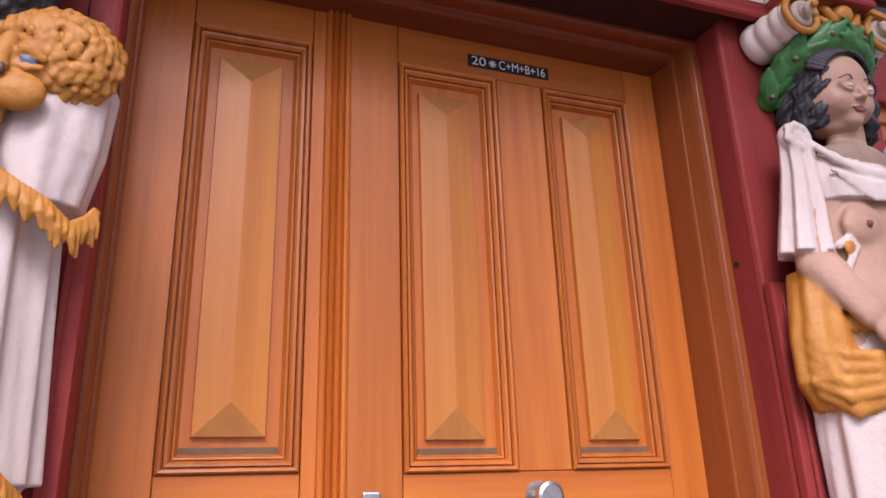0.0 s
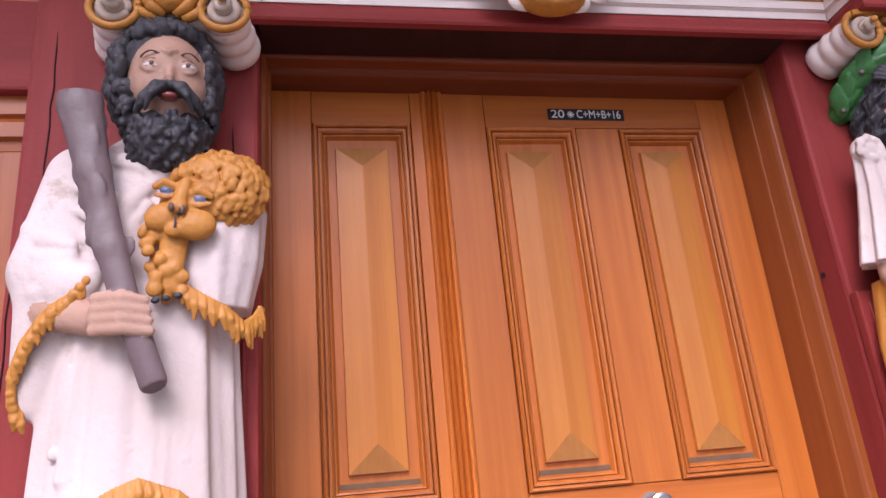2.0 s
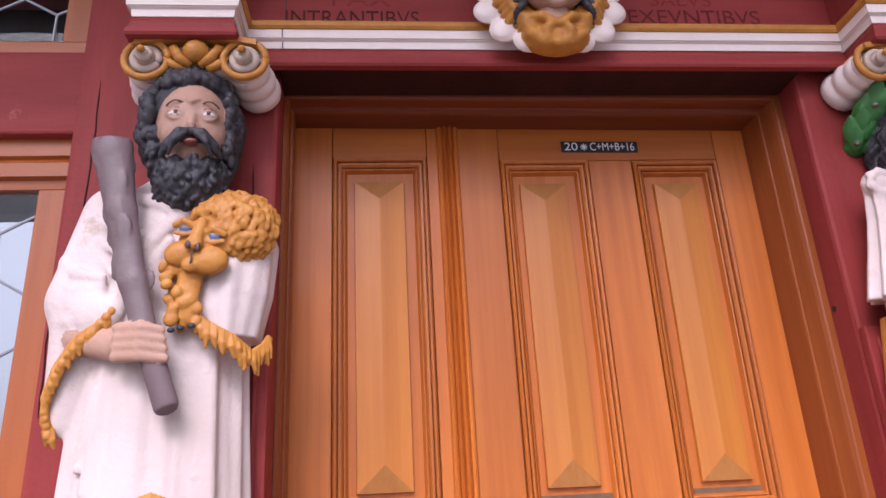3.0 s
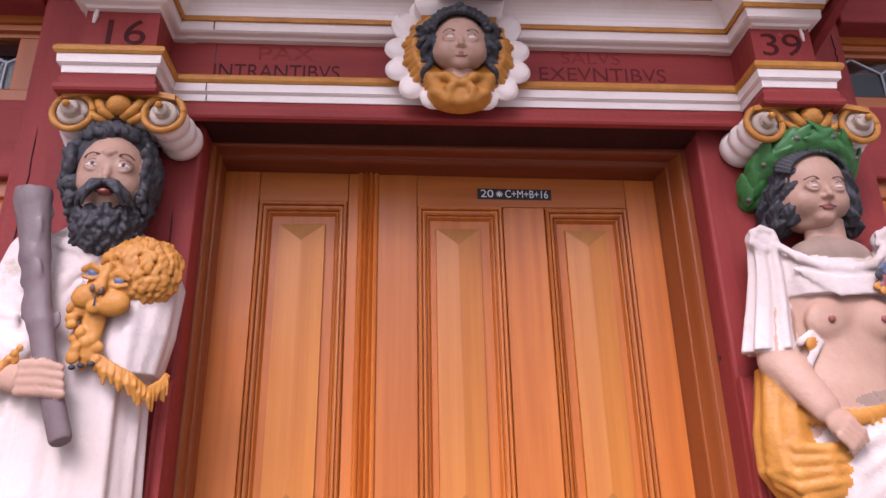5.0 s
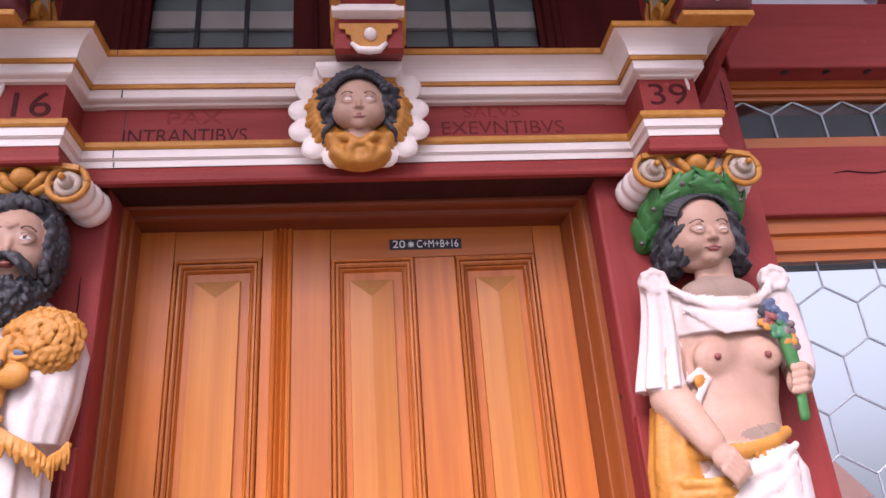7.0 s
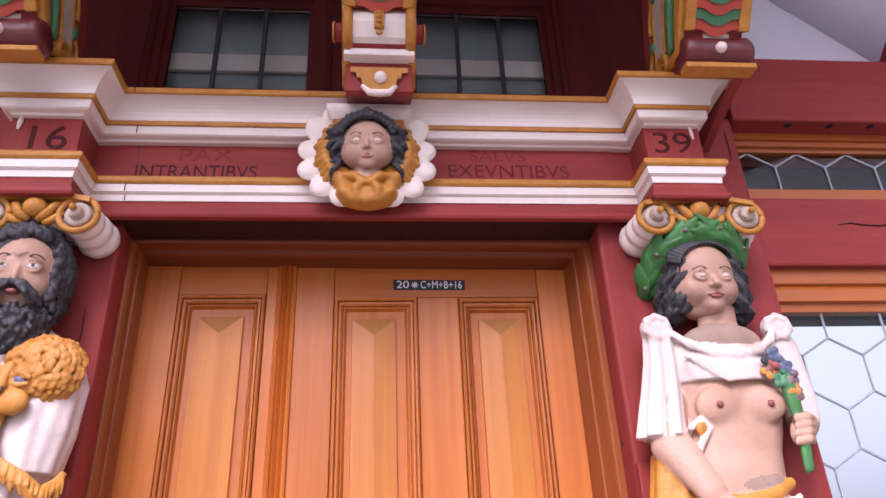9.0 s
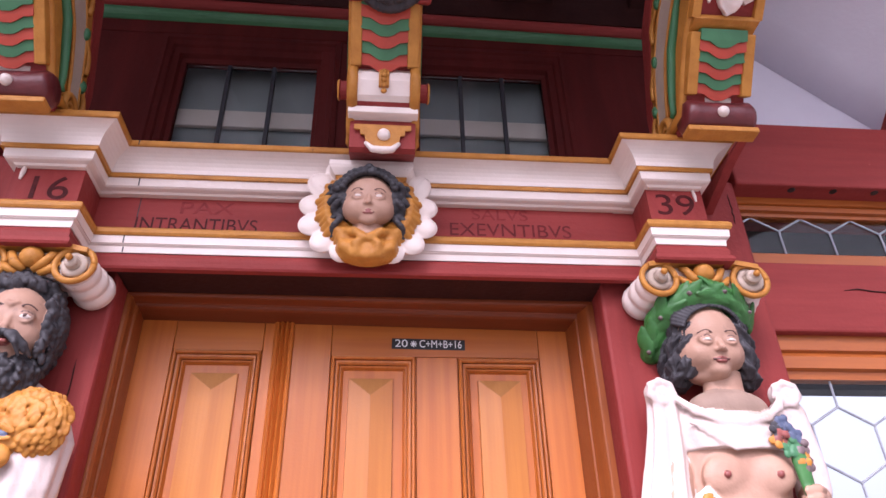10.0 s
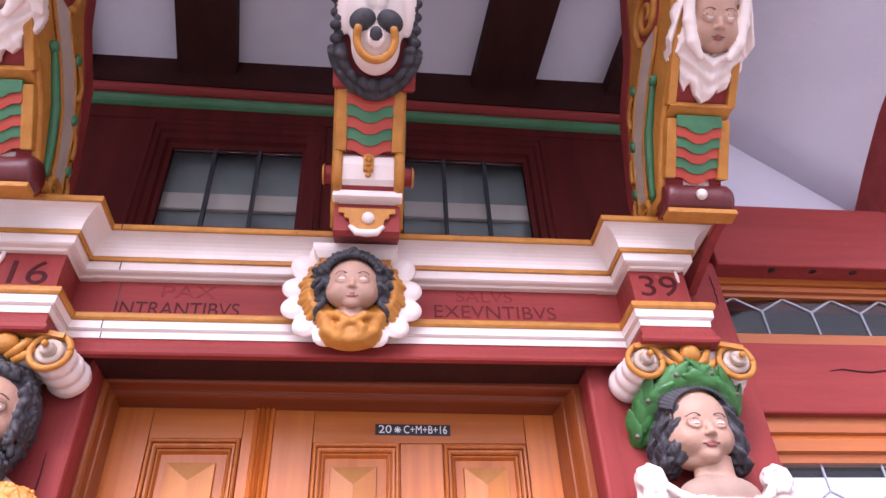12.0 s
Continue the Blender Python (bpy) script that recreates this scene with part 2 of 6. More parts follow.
class Carving:
    def __init__(self, lo, hi, step):
        self.lo, self.step = np.array(lo, float), step
        self.n = [int(math.ceil((b - a) / step)) + 1 for a, b in zip(lo, hi)]
        self.axes = [self.lo[i] + step * np.arange(self.n[i]) for i in range(3)]
        self.d = np.full(self.n, 1.0, np.float32)
        self.m = np.zeros(self.n, np.int8)
        self.mats = []
        self.turn = None
        self.settle = None

    def slot(self, mat):
        if mat not in self.mats:
            self.mats.append(mat)
        return self.mats.index(mat)

    def window(self, lo, hi, pad):
        s = []
        for i in range(3):
            a = max(0, int((lo[i] - pad - self.lo[i]) / self.step))
            b = min(self.n[i], int((hi[i] + pad - self.lo[i]) / self.step) + 2)
            s.append(slice(a, max(a, b)))
        g = np.meshgrid(*[self.axes[i][s[i]] for i in range(3)], indexing="ij", sparse=True)
        return tuple(s), g

    def put(self, s, d, mat, k, cut=False):
        if d.size == 0:
            return
        old = self.d[s]
        if cut:
            new_d = np.maximum(old, -d)
            self.m[s] = np.where((-d > old - 0.004) & (old < 0.01), self.slot(mat), self.m[s]) if mat else self.m[s]
            self.d[s] = new_d
            return
        self.m[s] = np.where(d < old, self.slot(mat), self.m[s])
        if k > 0:
            h = np.clip(0.5 + 0.5 * (old - d) / k, 0, 1)
            self.d[s] = old + (d - old) * h - k * h * (1 - h)
        else:
            self.d[s] = np.minimum(old, d)

    def egg(self, c, r, mat, k=0.01, turn=(0, 0, 0), cut=False):
        r = r if hasattr(r, "__len__") else (r, r, r)
        big = max(r)
        s, g = self.window([v - big for v in c], [v + big for v in c], k + 0.012)
        q = [g[i] - c[i] for i in range(3)]
        if any(turn):
            R = Euler([radians(a) for a in turn]).to_matrix().transposed()
            q = [R[i][0] * q[0] + R[i][1] * q[1] + R[i][2] * q[2] for i in range(3)]
        k0 = np.sqrt((q[0] / r[0]) ** 2 + (q[1] / r[1]) ** 2 + (q[2] / r[2]) ** 2)
        k1 = np.sqrt((q[0] / r[0] ** 2) ** 2 + (q[1] / r[1] ** 2) ** 2 + (q[2] / r[2] ** 2) ** 2)
        self.put(s, k0 * (k0 - 1.0) / np.maximum(k1, 1e-6), mat, k, cut)

    def bar(self, a, b, ra, rb, mat, k=0.01, cut=False):
        lo = [min(a[i] - ra, b[i] - rb) for i in range(3)]
        hi = [max(a[i] + ra, b[i] + rb) for i in range(3)]
        s, g = self.window(lo, hi, k + 0.012)
        ab = [b[i] - a[i] for i in range(3)]
        ll = max(sum(v * v for v in ab), 1e-9)
        h = np.clip(sum((g[i] - a[i]) * ab[i] for i in range(3)) / ll, 0, 1)
        d = np.sqrt(sum((g[i] - a[i] - h * ab[i]) ** 2 for i in range(3))) - (ra + (rb - ra) * h)
        self.put(s, d, mat, k, cut)

    def rope(self, pts, r, mat, k=0.006, cut=False):
        if not hasattr(r, "__len__"):
            r = [r] * len(pts)
        for i in range(len(pts) - 1):
            self.bar(pts[i], pts[i + 1], r[i], r[i + 1], mat, k, cut)

    def drape(self, outline, surf, thick, mat, k=0.004):
        """A sheet of cloth: an outline in x and z, lying on the surface y = surf(x, z)."""
        xs, zs = [p[0] for p in outline], [p[1] for p in outline]
        s, g = self.window((min(xs), self.axes[1][0], min(zs)), (max(xs), self.axes[1][-1], max(zs)), 0.012)
        X, Z = g[0][:, :, 0], g[2][0, :, :]
        best, inside = np.full(np.broadcast(X, Z).shape, 9.0), np.zeros(np.broadcast(X, Z).shape, bool)
        for (ax, az), (bx, bz) in zip(outline, outline[1:] + outline[:1]):
            h = np.clip(((X - ax) * (bx - ax) + (Z - az) * (bz - az)) / ((bx - ax) ** 2 + (bz - az) ** 2), 0, 1)
            best = np.minimum(best, np.hypot(X - ax - h * (bx - ax), Z - az - h * (bz - az)))
            if bz != az:
                inside ^= ((az > Z) != (bz > Z)) & (X < (bx - ax) * (Z - az) / (bz - az) + ax)
        flat = np.where(inside, -best, best)[:, None, :]
        d = np.maximum(flat, np.abs(g[1] - surf(X, Z)[:, None, :]) - thick)
        self.put(s, d * 0.8, mat, k)

    def block(self, lo, hi, mat, k=0.005, round_by=0.01, cut=False):
        s, g = self.window(lo, hi, k + 0.012)
        q = [np.abs(g[i] - (lo[i] + hi[i]) / 2) - (hi[i] - lo[i]) / 2 + round_by for i in range(3)]
        out = np.sqrt(sum(np.maximum(v, 0) ** 2 for v in q))
        d = out + np.minimum(np.maximum(np.maximum(q[0], q[1]), q[2]), 0) - round_by
        self.put(s, d, mat, k, cut)

    def shell(self):
        """Skins the solid: points, quads and the material of each."""
        d = np.pad(self.d, 1, constant_values=1.0)
        kind = np.pad(self.m, 1)
        ins = d < 0
        cell = np.zeros([v - 1 for v in d.shape], np.int16)
        corners = [(i, j, k) for i in (0, 1) for j in (0, 1) for k in (0, 1)]
        cut = lambda arr, c: arr[c[0]:arr.shape[0] - 1 + c[0], c[1]:arr.shape[1] - 1 + c[1], c[2]:arr.shape[2] - 1 + c[2]]
        for c in corners:
            cell += cut(ins, c)
        mask = (cell > 0) & (cell < 8)
        idx = np.full(mask.shape, -1, np.int32)
        at = np.argwhere(mask)
        idx[mask] = np.arange(len(at))
        val = {c: d[at[:, 0] + c[0], at[:, 1] + c[1], at[:, 2] + c[2]].astype(float) for c in corners}
        acc, cnt = np.zeros((len(at), 3)), np.zeros(len(at))
        for c in corners:
            for ax in range(3):
                if c[ax] == 0:
                    e = list(c)
                    e[ax] = 1
                    va, vb = val[c], val[tuple(e)]
                    hit = (va < 0) != (vb < 0)
                    t = np.where(hit, va / np.where(hit, va - vb, 1), 0)
                    p = np.array(c, float)[None, :] + t[:, None] * np.eye(3)[ax][None, :]
                    acc += np.where(hit[:, None], p, 0)
                    cnt += hit
        verts = self.lo - self.step + (at + acc / cnt[:, None]) * self.step
        faces, pick = [], []
        for ax in range(3):
            o1, o2 = [(1, 2), (2, 0), (0, 1)][ax]
            sl = [slice(None)] * 3
            sl[ax] = slice(0, d.shape[ax] - 1)
            sh = [slice(None)] * 3
            sh[ax] = slice(1, None)
            ch = ins[tuple(sl)] != ins[tuple(sh)]
            w = np.argwhere(ch)
            first = ins[tuple(sl)][ch]
            e1, e2 = np.eye(3, dtype=int)[o1], np.eye(3, dtype=int)[o2]
            quad = [idx[tuple((w + o).T)] for o in (-e1 - e2, -e2, 0 * e1, -e1)]
            q = np.stack(quad, 1)
            q = np.where(first[:, None], q, q[:, ::-1])
            faces.append(q)
            inner = w + (~first)[:, None] * np.eye(3, dtype=int)[ax]
            pick.append(kind[tuple(inner.T)])
        faces, pick = np.concatenate(faces), np.concatenate(pick)
        if self.turn is not None:
            M4 = np.array(self.turn)
            verts = verts @ M4[:3, :3].T + M4[:3, 3]
        if self.settle is not None:
            verts = self.settle(verts)
        return verts, faces, [self.mats[v] for v in pick]

    def skin(self, name, parent=None, label="", others=()):
        """One mesh of this solid and any others carved on grids of their own."""
        V, Q, M, n = [], [], [], 0
        for cv in (self, *others):
            v, q, m = cv.shell()
            V.append(v)
            Q.append(q + n)
            M += m
            n += len(v)
        mats = list(dict.fromkeys(M))
        place = {m: i for i, m in enumerate(mats)}
        me = bpy.data.meshes.new(name)
        me.from_pydata(np.concatenate(V).tolist(), [], np.concatenate(Q).tolist())
        for mt in mats:
            me.materials.append(mt)
        me.polygons.foreach_set("material_index", [place[m] for m in M])
        me.polygons.foreach_set("use_smooth", [True] * len(M))
        me.update()
        ob = new(name, me)
        if parent is not None:
            ob.parent = parent
        if label:
            tagged(ob, label=label)
        return ob

# ---- ground and distance ----
pavement = link("pavement", box(-150, 150, -150, 150, -0.3, 0.0), STONE)
tagged(pavement, "pale grey stone paving before the portal", "pavement", kind="structure")
step = link("doorstep", box(-0.95, 1.0, -0.75, 0.0, 0.0, 0.33, 0.012), STONE)
tagged(step, "worn grey stone doorstep", "doorstep", kind="structure")


def far_house(x, y, w, h, roof, facing):
    house = thing("house", "rendered house with a steep tiled roof across the square", "house", "houses in the distance", at=(x, y, 0))
    part("wall", box(-w / 2, w / 2, -4, 4, 0, h), HOUSE_WALL, house)
    part("roof", prism([(-4.4, h), (4.4, h), (0, h + roof)], "x", -w / 2 - 0.3, w / 2 + 0.3), ROOF_TILE, house)
    win = [part("window", box(-w / 2 + 1 + 2.2 * i, -w / 2 + 2.1 + 2.2 * i, 4.0 * facing - 0.05, 4.0 * facing + 0.05, z, z + 1.4), DARK_BAR, house)
           for i in range(int((w - 1) // 2.2)) for z in (1.0, 3.6) if z + 1.4 < h]
    return house


far_house(6, 44, 12, 3.2, 3.4, -1)
far_house(24, 48, 14, 3.4, 3.6, -1)
far_house(-14, 46, 13, 3.3, 3.4, -1)

# ---- timber frame ----
POST_L, POST_R = (-1.26, -0.724), (0.775, 1.335)
FRONT = -0.23


def timber(name, bm, mat, label, category="timber", bevel=0.006):
    ob = link(name, bm, mat)
    if bevel:
        md = ob.modifiers.new("edge", "BEVEL")
        md.width, md.segments = bevel, 2
    return tagged(ob, label, category, kind="structure")


for x0, x1 in (POST_L, POST_R):
    timber("timber_post", box(x0, x1, FRONT, 0.12, 0.0, 3.09), RED, "oxblood-painted oak door post with worn edges", "post", 0.012)

# carved lower shafts on the posts' inner edges, with sunk flutes
for side, x in ((-1, POST_L[1]), (1, POST_R[0])):
    plinth = thing("shaft_moulding", "oxblood-painted fluted moulding at the foot of the post", "moulding", "post mouldings", "structure")
    body = box(min(x, x + side * 0.1), max(x, x + side * 0.1), FRONT - 0.028, FRONT - 0.001, 0.3, 1.872, 0.006)
    part("body", body, RED, plinth)
    for k in range(2):
        cx = x + side * (0.03 + 0.035 * k)
        part("flute", tube([(cx, FRONT - 0.03, 0.5), (cx, FRONT - 0.031, 1.79), (cx, FRONT - 0.027, 1.84)], [0.007, 0.007, 0.002], 8), RED, plinth)

# the soffit's shade is put into the lintel's dark brown colour
lintel = timber("lintel_beam", box(-0.724, 0.775, -0.285, 0.12, 2.629, 2.70), DARK_BEAM, "lintel beam over the door, soffit shade put into its dark brown", "beam")
wall_core = timber("wall_core", box(-0.724, 0.775, -0.2, 0.12, 2.70, 3.09), RED_H, "oxblood-painted timber wall behind the frieze", "wall", 0)

# side bays: rails between the posts and out to the sides
for side, x0 in ((-1, POST_L[0]), (1, POST_R[1])):
    far = x0 + side * 1.9
    a, b = min(x0, far), max(x0, far)
    r0, r1 = (2.475, 2.735) if side < 0 else (2.505, 2.768)
    timber("side_rail", box(a, b, -0.20, 0.10, r0, r1), RED_H, "oxblood-painted timber rail with a split", "rail", 0.008)
    timber("side_beam", box(a, b, -0.25, 0.10, 3.066, 3.36), RED_H, "oxblood-painted timber beam with peg holes below", "beam", 0.008)
    holes = thing("peg_holes", "dark drilled peg holes under the beam", "peg hole", kind="structure")
    for i in range(4):
        hx = x0 + side * (0.22 + 0.16 * i)
        part("peg_hole", tube([(hx, -0.222, 3.064), (hx, -0.222, 3.09)], 0.014, 10), BLACK, holes)
    outer = timber("timber_post", box(min(far, far + side * 0.3), max(far, far + side * 0.3), FRONT, 0.12, 0.0, 3.4), RED, "oxblood-painted oak corner post", "post")
    timber("side_sill", box(a, b, -0.22, 0.10, 0.95, 1.15), RED_H, "oxblood-painted window sill beam", "rail")
    timber("side_parapet", box(a, b, -0.15, 0.10, 0.0, 0.95), PLASTER, "white plastered panel below the window", "wall", 0)
    c, d = sorted((far, x0 + side * 1.06))
    for z0, z1 in ((1.15, r0), (r1, 3.066)):
        timber("side_panel", box(c, d, -0.14, 0.10, z0, z1), PLASTER, "white plastered panel beside the window", "wall", 0)
    # split in the rail
    rng = random.Random(4 + side)
    xs = [x0 + side * (0.30 + 0.05 * i) for i in range(9)]
    link_pts = [(x, -0.2015, (r0 + r1) / 2 + 0.023 + 0.006 * math.sin(i * 1.7) + rng.uniform(-.003, .003)) for i, x in enumerate(xs)]
    crack = link("rail_crack", tube(link_pts, [0.001] + [0.0028] * 7 + [0.0008], 6), DARK_BEAM)
    tagged(crack, "dark drying crack in the painted rail", "crack", kind="structure")

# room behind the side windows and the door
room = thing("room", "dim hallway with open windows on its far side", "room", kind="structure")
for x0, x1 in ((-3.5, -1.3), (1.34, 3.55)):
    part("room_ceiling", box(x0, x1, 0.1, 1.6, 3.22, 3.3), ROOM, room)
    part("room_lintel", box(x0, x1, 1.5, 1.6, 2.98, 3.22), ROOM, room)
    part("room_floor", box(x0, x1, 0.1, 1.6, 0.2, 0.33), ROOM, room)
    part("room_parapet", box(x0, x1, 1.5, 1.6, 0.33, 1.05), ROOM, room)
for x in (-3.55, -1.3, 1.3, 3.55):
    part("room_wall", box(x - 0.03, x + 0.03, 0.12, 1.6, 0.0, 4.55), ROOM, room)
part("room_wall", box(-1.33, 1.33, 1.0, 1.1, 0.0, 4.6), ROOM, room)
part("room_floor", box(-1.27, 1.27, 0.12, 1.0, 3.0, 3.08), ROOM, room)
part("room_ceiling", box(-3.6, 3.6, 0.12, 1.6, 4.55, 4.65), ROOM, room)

# ---- side windows ----


def hex_cames(x0, x1, z0, z1, y, side, parent, skew=0.0):
    """Lead cames of a honeycomb glazing, each a strip of its own."""
    w = side * math.sqrt(3)
    r = 0.0042
    rows = int((z1 - z0) / (1.5 * side)) + 2
    cols = int((x1 - x0) / w) + 2
    seen = set()
    for j in range(-1, rows):
        for i in range(-1, cols):
            cx, cz = x0 + skew + w * (i + 0.5 * (j % 2)), z0 + 1.5 * side * j + side * 0.6
            pts = [(cx + side * math.sin(math.radians(60 * k)), cz + side * math.cos(math.radians(60 * k))) for k in range(6)]
            for k in range(6):
                p, q = pts[k], pts[(k + 1) % 6]
                key = (round((p[0] + q[0]) / 2, 3), round((p[1] + q[1]) / 2, 3))
                if key in seen:
                    continue
                seen.add(key)
                # trim to the pane
                t0, t1 = 0.0, 1.0
                for ax, lo, hi in ((0, x0, x1), (1, z0, z1)):
                    d = q[ax] - p[ax]
                    if abs(d) < 1e-9:
                        if not lo <= p[ax] <= hi:
                            t0, t1 = 1, 0
                        continue
                    a, b = sorted(((lo - p[ax]) / d, (hi - p[ax]) / d))
                    t0, t1 = max(t0, a), min(t1, b)
                if t1 - t0 < 0.05:
                    continue
                A = (p[0] + (q[0] - p[0]) * t0, y, p[1] + (q[1] - p[1]) * t0)
                B = (p[0] + (q[0] - p[0]) * t1, y, p[1] + (q[1] - p[1]) * t1)
                part("lead_came", tube([A, B], r, 6), LEAD, parent)


def side_window(name, x0, x1, z0, z1, side, head, hexside, label):
    """Pine frame, glass and honeycomb cames. side: which jamb stands by the door's post."""
    win = thing(name, label, "window", kind="structure")
    y = -0.17
    jamb = 0.035
    def bar(nm, b):
        ob = part(nm, b, FRAME_PINE_H if nm == "head" or nm == "sill" else FRAME_PINE, win)
        return ob
    bar("head", prism([(y, z1), (y, z1 - head * 0.36), (y + 0.012, z1 - head * 0.40), (y + 0.004, z1 - head * 0.5), (y + 0.004, z1 - head * 0.78), (y + 0.02, z1 - head * 0.82), (y + 0.022, z1 - head), (y + 0.06, z1 - head), (y + 0.06, z1)], "x", x0, x1))
    bar("sill", box(x0, x1, y - 0.01, y + 0.06, z0, z0 + 0.05, 0.006))
    wide = 0.10 if side > 0 else jamb
    for xa, xb in ((x0, x0 + jamb), (x1 - wide, x1)):
        bar("jamb", box(xa, xb, y + 0.022, y + 0.06, z0 + 0.05, z1 - head, 0.005))
    gx0, gx1, gz0, gz1 = x0 + jamb, x1 - wide, z0 + 0.05, z1 - head
    pane = part("pane", box(gx0, gx1, y + 0.038, y + 0.043, gz0, gz1), GLASS, win)
    pane.visible_shadow = False
    hex_cames(gx0, gx1, gz0, gz1, y + 0.036, hexside, win, 0.05)
    if z1 - z0 < 0.5:
        # added sheet that darkens the low fanlights in place of an unlit interior
        part("dark_backing", box(gx0, gx1, y + 0.15, y + 0.16, gz0 - 0.02, gz1 + 0.02), ROOM, win, "added dark sheet behind the glass, standing in for the unlit interior")
    return win


side_window("window_1", -2.35, POST_L[0], 1.15, 2.475, 1, 0.14, 0.118, "leaded honeycomb window in a varnished pine frame")
side_window("window_2", POST_R[1], 2.4, 1.15, 2.505, -1, 0.145, 0.118, "leaded honeycomb window in a varnished pine frame")
side_window("window_3", -2.35, POST_L[0], 2.735, 3.066, 1, 0.07, 0.112, "low leaded honeycomb fanlight in a pine frame")
side_window("window_4", POST_R[1], 2.4, 2.768, 3.066, -1, 0.07, 0.112, "low leaded honeycomb fanlight in a pine frame")

# ---- door frame ----
door_frame = thing("door_frame", "moulded varnished pine door frame", "door frame", kind="structure")
for side, x0, x1, x2, x3 in ((-1, 0.705, 0.7, 0.714, 0.7235), (1, 0.712, 0.722, 0.752, 0.7745)):
    prof = [(x0, 0.0), (x1, -0.082), (x1 + 0.003, -0.089), (x1 + 0.008, -0.090), (x1 + 0.010, -0.096), (x2 - 0.006, -0.130), (x2, -0.139), (x2 + 0.005, -0.142), (x3, -0.142), (x3, 0.0)]
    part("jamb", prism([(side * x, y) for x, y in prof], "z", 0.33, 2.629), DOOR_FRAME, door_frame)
head_bm = bmesh.new()
rings = []
for x, dz in ((-0.7235, 0.010), (0.7745, -0.008)):
    outline = [(-0.143, 2.6285), (-0.143, 2.621 + dz * 0.4), (-0.139, 2.615 + dz * 0.4), (-0.128, 2.612 + dz * 0.7), (-0.097, 2.611 + dz * 0.7), (-0.092, 2.606 + dz), (-0.090, 2.599 + dz), (-0.082, 2.595 + dz), (0.0, 2.593 + dz), (0.0, 2.6285)]
    rings.append([head_bm.verts.new((x, y, z)) for y, z in outline])
for j in range(10):
    head_bm.faces.new((rings[0][j], rings[0][(j + 1) % 10], rings[1][(j + 1) % 10], rings[1][j]))
head_bm.faces.new(rings[0])
head_bm.faces.new(rings[1][::-1])
part("head", head_bm, DOOR_FRAME_SHADED_H, door_frame)

# ---- door ----
door = thing("door_1", "closed two-leaf varnished pine door with raised panels", "door", kind="structure", at=(0, 0, 0))
DOOR_TOP, DOOR_FOOT, THICK = 2.63, 0.34, 0.05


def raised_panel(parent, x0, x1, z0, z1, fx0, fx1, fz0, fz1):
    """Bolection moulding round a sunk ground, with a hipped field on it."""
    w = 0.05
    moulding = [(0.0, 0.014), (0.0025, 0.014), (0.003, -0.005), (0.007, -0.010), (0.012, -0.008), (0.0145, -0.003), (0.0150, 0.012), (0.0175, 0.012), (0.018, 0.000), (0.024, 0.001), (0.029, 0.007), (0.0295, 0.018), (0.0315, 0.018), (0.032, 0.012), (0.036, 0.014), (0.041, 0.024), (0.044, 0.030), (0.0, 0.030)]
    bm = bmesh.new()
    corner = [(x0, z0, 1, 1), (x1, z0, -1, 1), (x1, z1, -1, -1), (x0, z1, 1, -1)]
    rr = [[bm.verts.new((x + sx * a, y, z + sz * a)) for a, y in moulding] for x, z, sx, sz in corner]
    for i in range(4):
        a, b = rr[i], rr[(i + 1) % 4]
        for j in range(len(moulding)):
            bm.faces.new((a[j], a[(j + 1) % len(moulding)], b[(j + 1) % len(moulding)], b[j]))
    part("panel_moulding", bm, PINE, parent)
    part("panel_ground", box(x0 + 0.03, x1 - 0.03, 0.028, 0.04, z0 + 0.03, z1 - 0.03), PINE, parent)
    part("ledge_dust", box(x0 + 0.043, x1 - 0.043, 0.0264, 0.0285, z0 + 0.042, z0 + 0.056), LEDGE_DUST, parent, "grey dust on the lower ledge")
    # field: a low step, then a hipped roof with a ridge
    bm = bmesh.new()
    cx = (fx0 + fx1) / 2
    lo = [bm.verts.new(p) for p in ((fx0, 0.029, fz0), (fx1, 0.029, fz0), (fx1, 0.029, fz1), (fx0, 0.029, fz1))]
    up = [bm.verts.new(p) for p in ((fx0 + 0.002, 0.016, fz0 + 0.002), (fx1 - 0.002, 0.016, fz0 + 0.002), (fx1 - 0.002, 0.016, fz1 - 0.002), (fx0 + 0.002, 0.016, fz1 - 0.002))]
    rb, rt = bm.verts.new((cx, 0.006, fz0 + 0.072)), bm.verts.new((cx, 0.006, fz1 - 0.062))
    for i in range(4):
        bm.faces.new((lo[i], lo[(i + 1) % 4], up[(i + 1) % 4], up[i]))
    bm.faces.new((up[0], up[1], rb))
    bm.faces.new((up[1], up[2], rt, rb))
    bm.faces.new((up[2], up[3], rt))
    bm.faces.new((up[3], up[0], rb, rt))
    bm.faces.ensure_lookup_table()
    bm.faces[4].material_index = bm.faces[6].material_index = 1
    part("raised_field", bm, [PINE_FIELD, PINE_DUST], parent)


def board(name, parent, x0, x1, z0, z1, mat):
    g = 0.0008
    return part(name, box(x0 + g, x1 - g, 0.0, THICK, z0 + g, z1 - g, 0.0015, segments=1), mat, parent)


leaf = part("door_leaf", box(-0.716, -0.29, 0.041, THICK - 0.001, DOOR_FOOT, DOOR_TOP), PINE, door, "narrow fixed leaf with one tall raised panel")
board("stile", leaf, -0.716, -0.594, DOOR_FOOT, DOOR_TOP, PINE)
board("stile", leaf, -0.308, -0.274, DOOR_FOOT, DOOR_TOP, PINE)
board("rail", leaf, -0.594, -0.308, 2.497, DOOR_TOP, PINE_H)
board("rail", leaf, -0.594, -0.308, 1.22, 1.455, PINE_H)
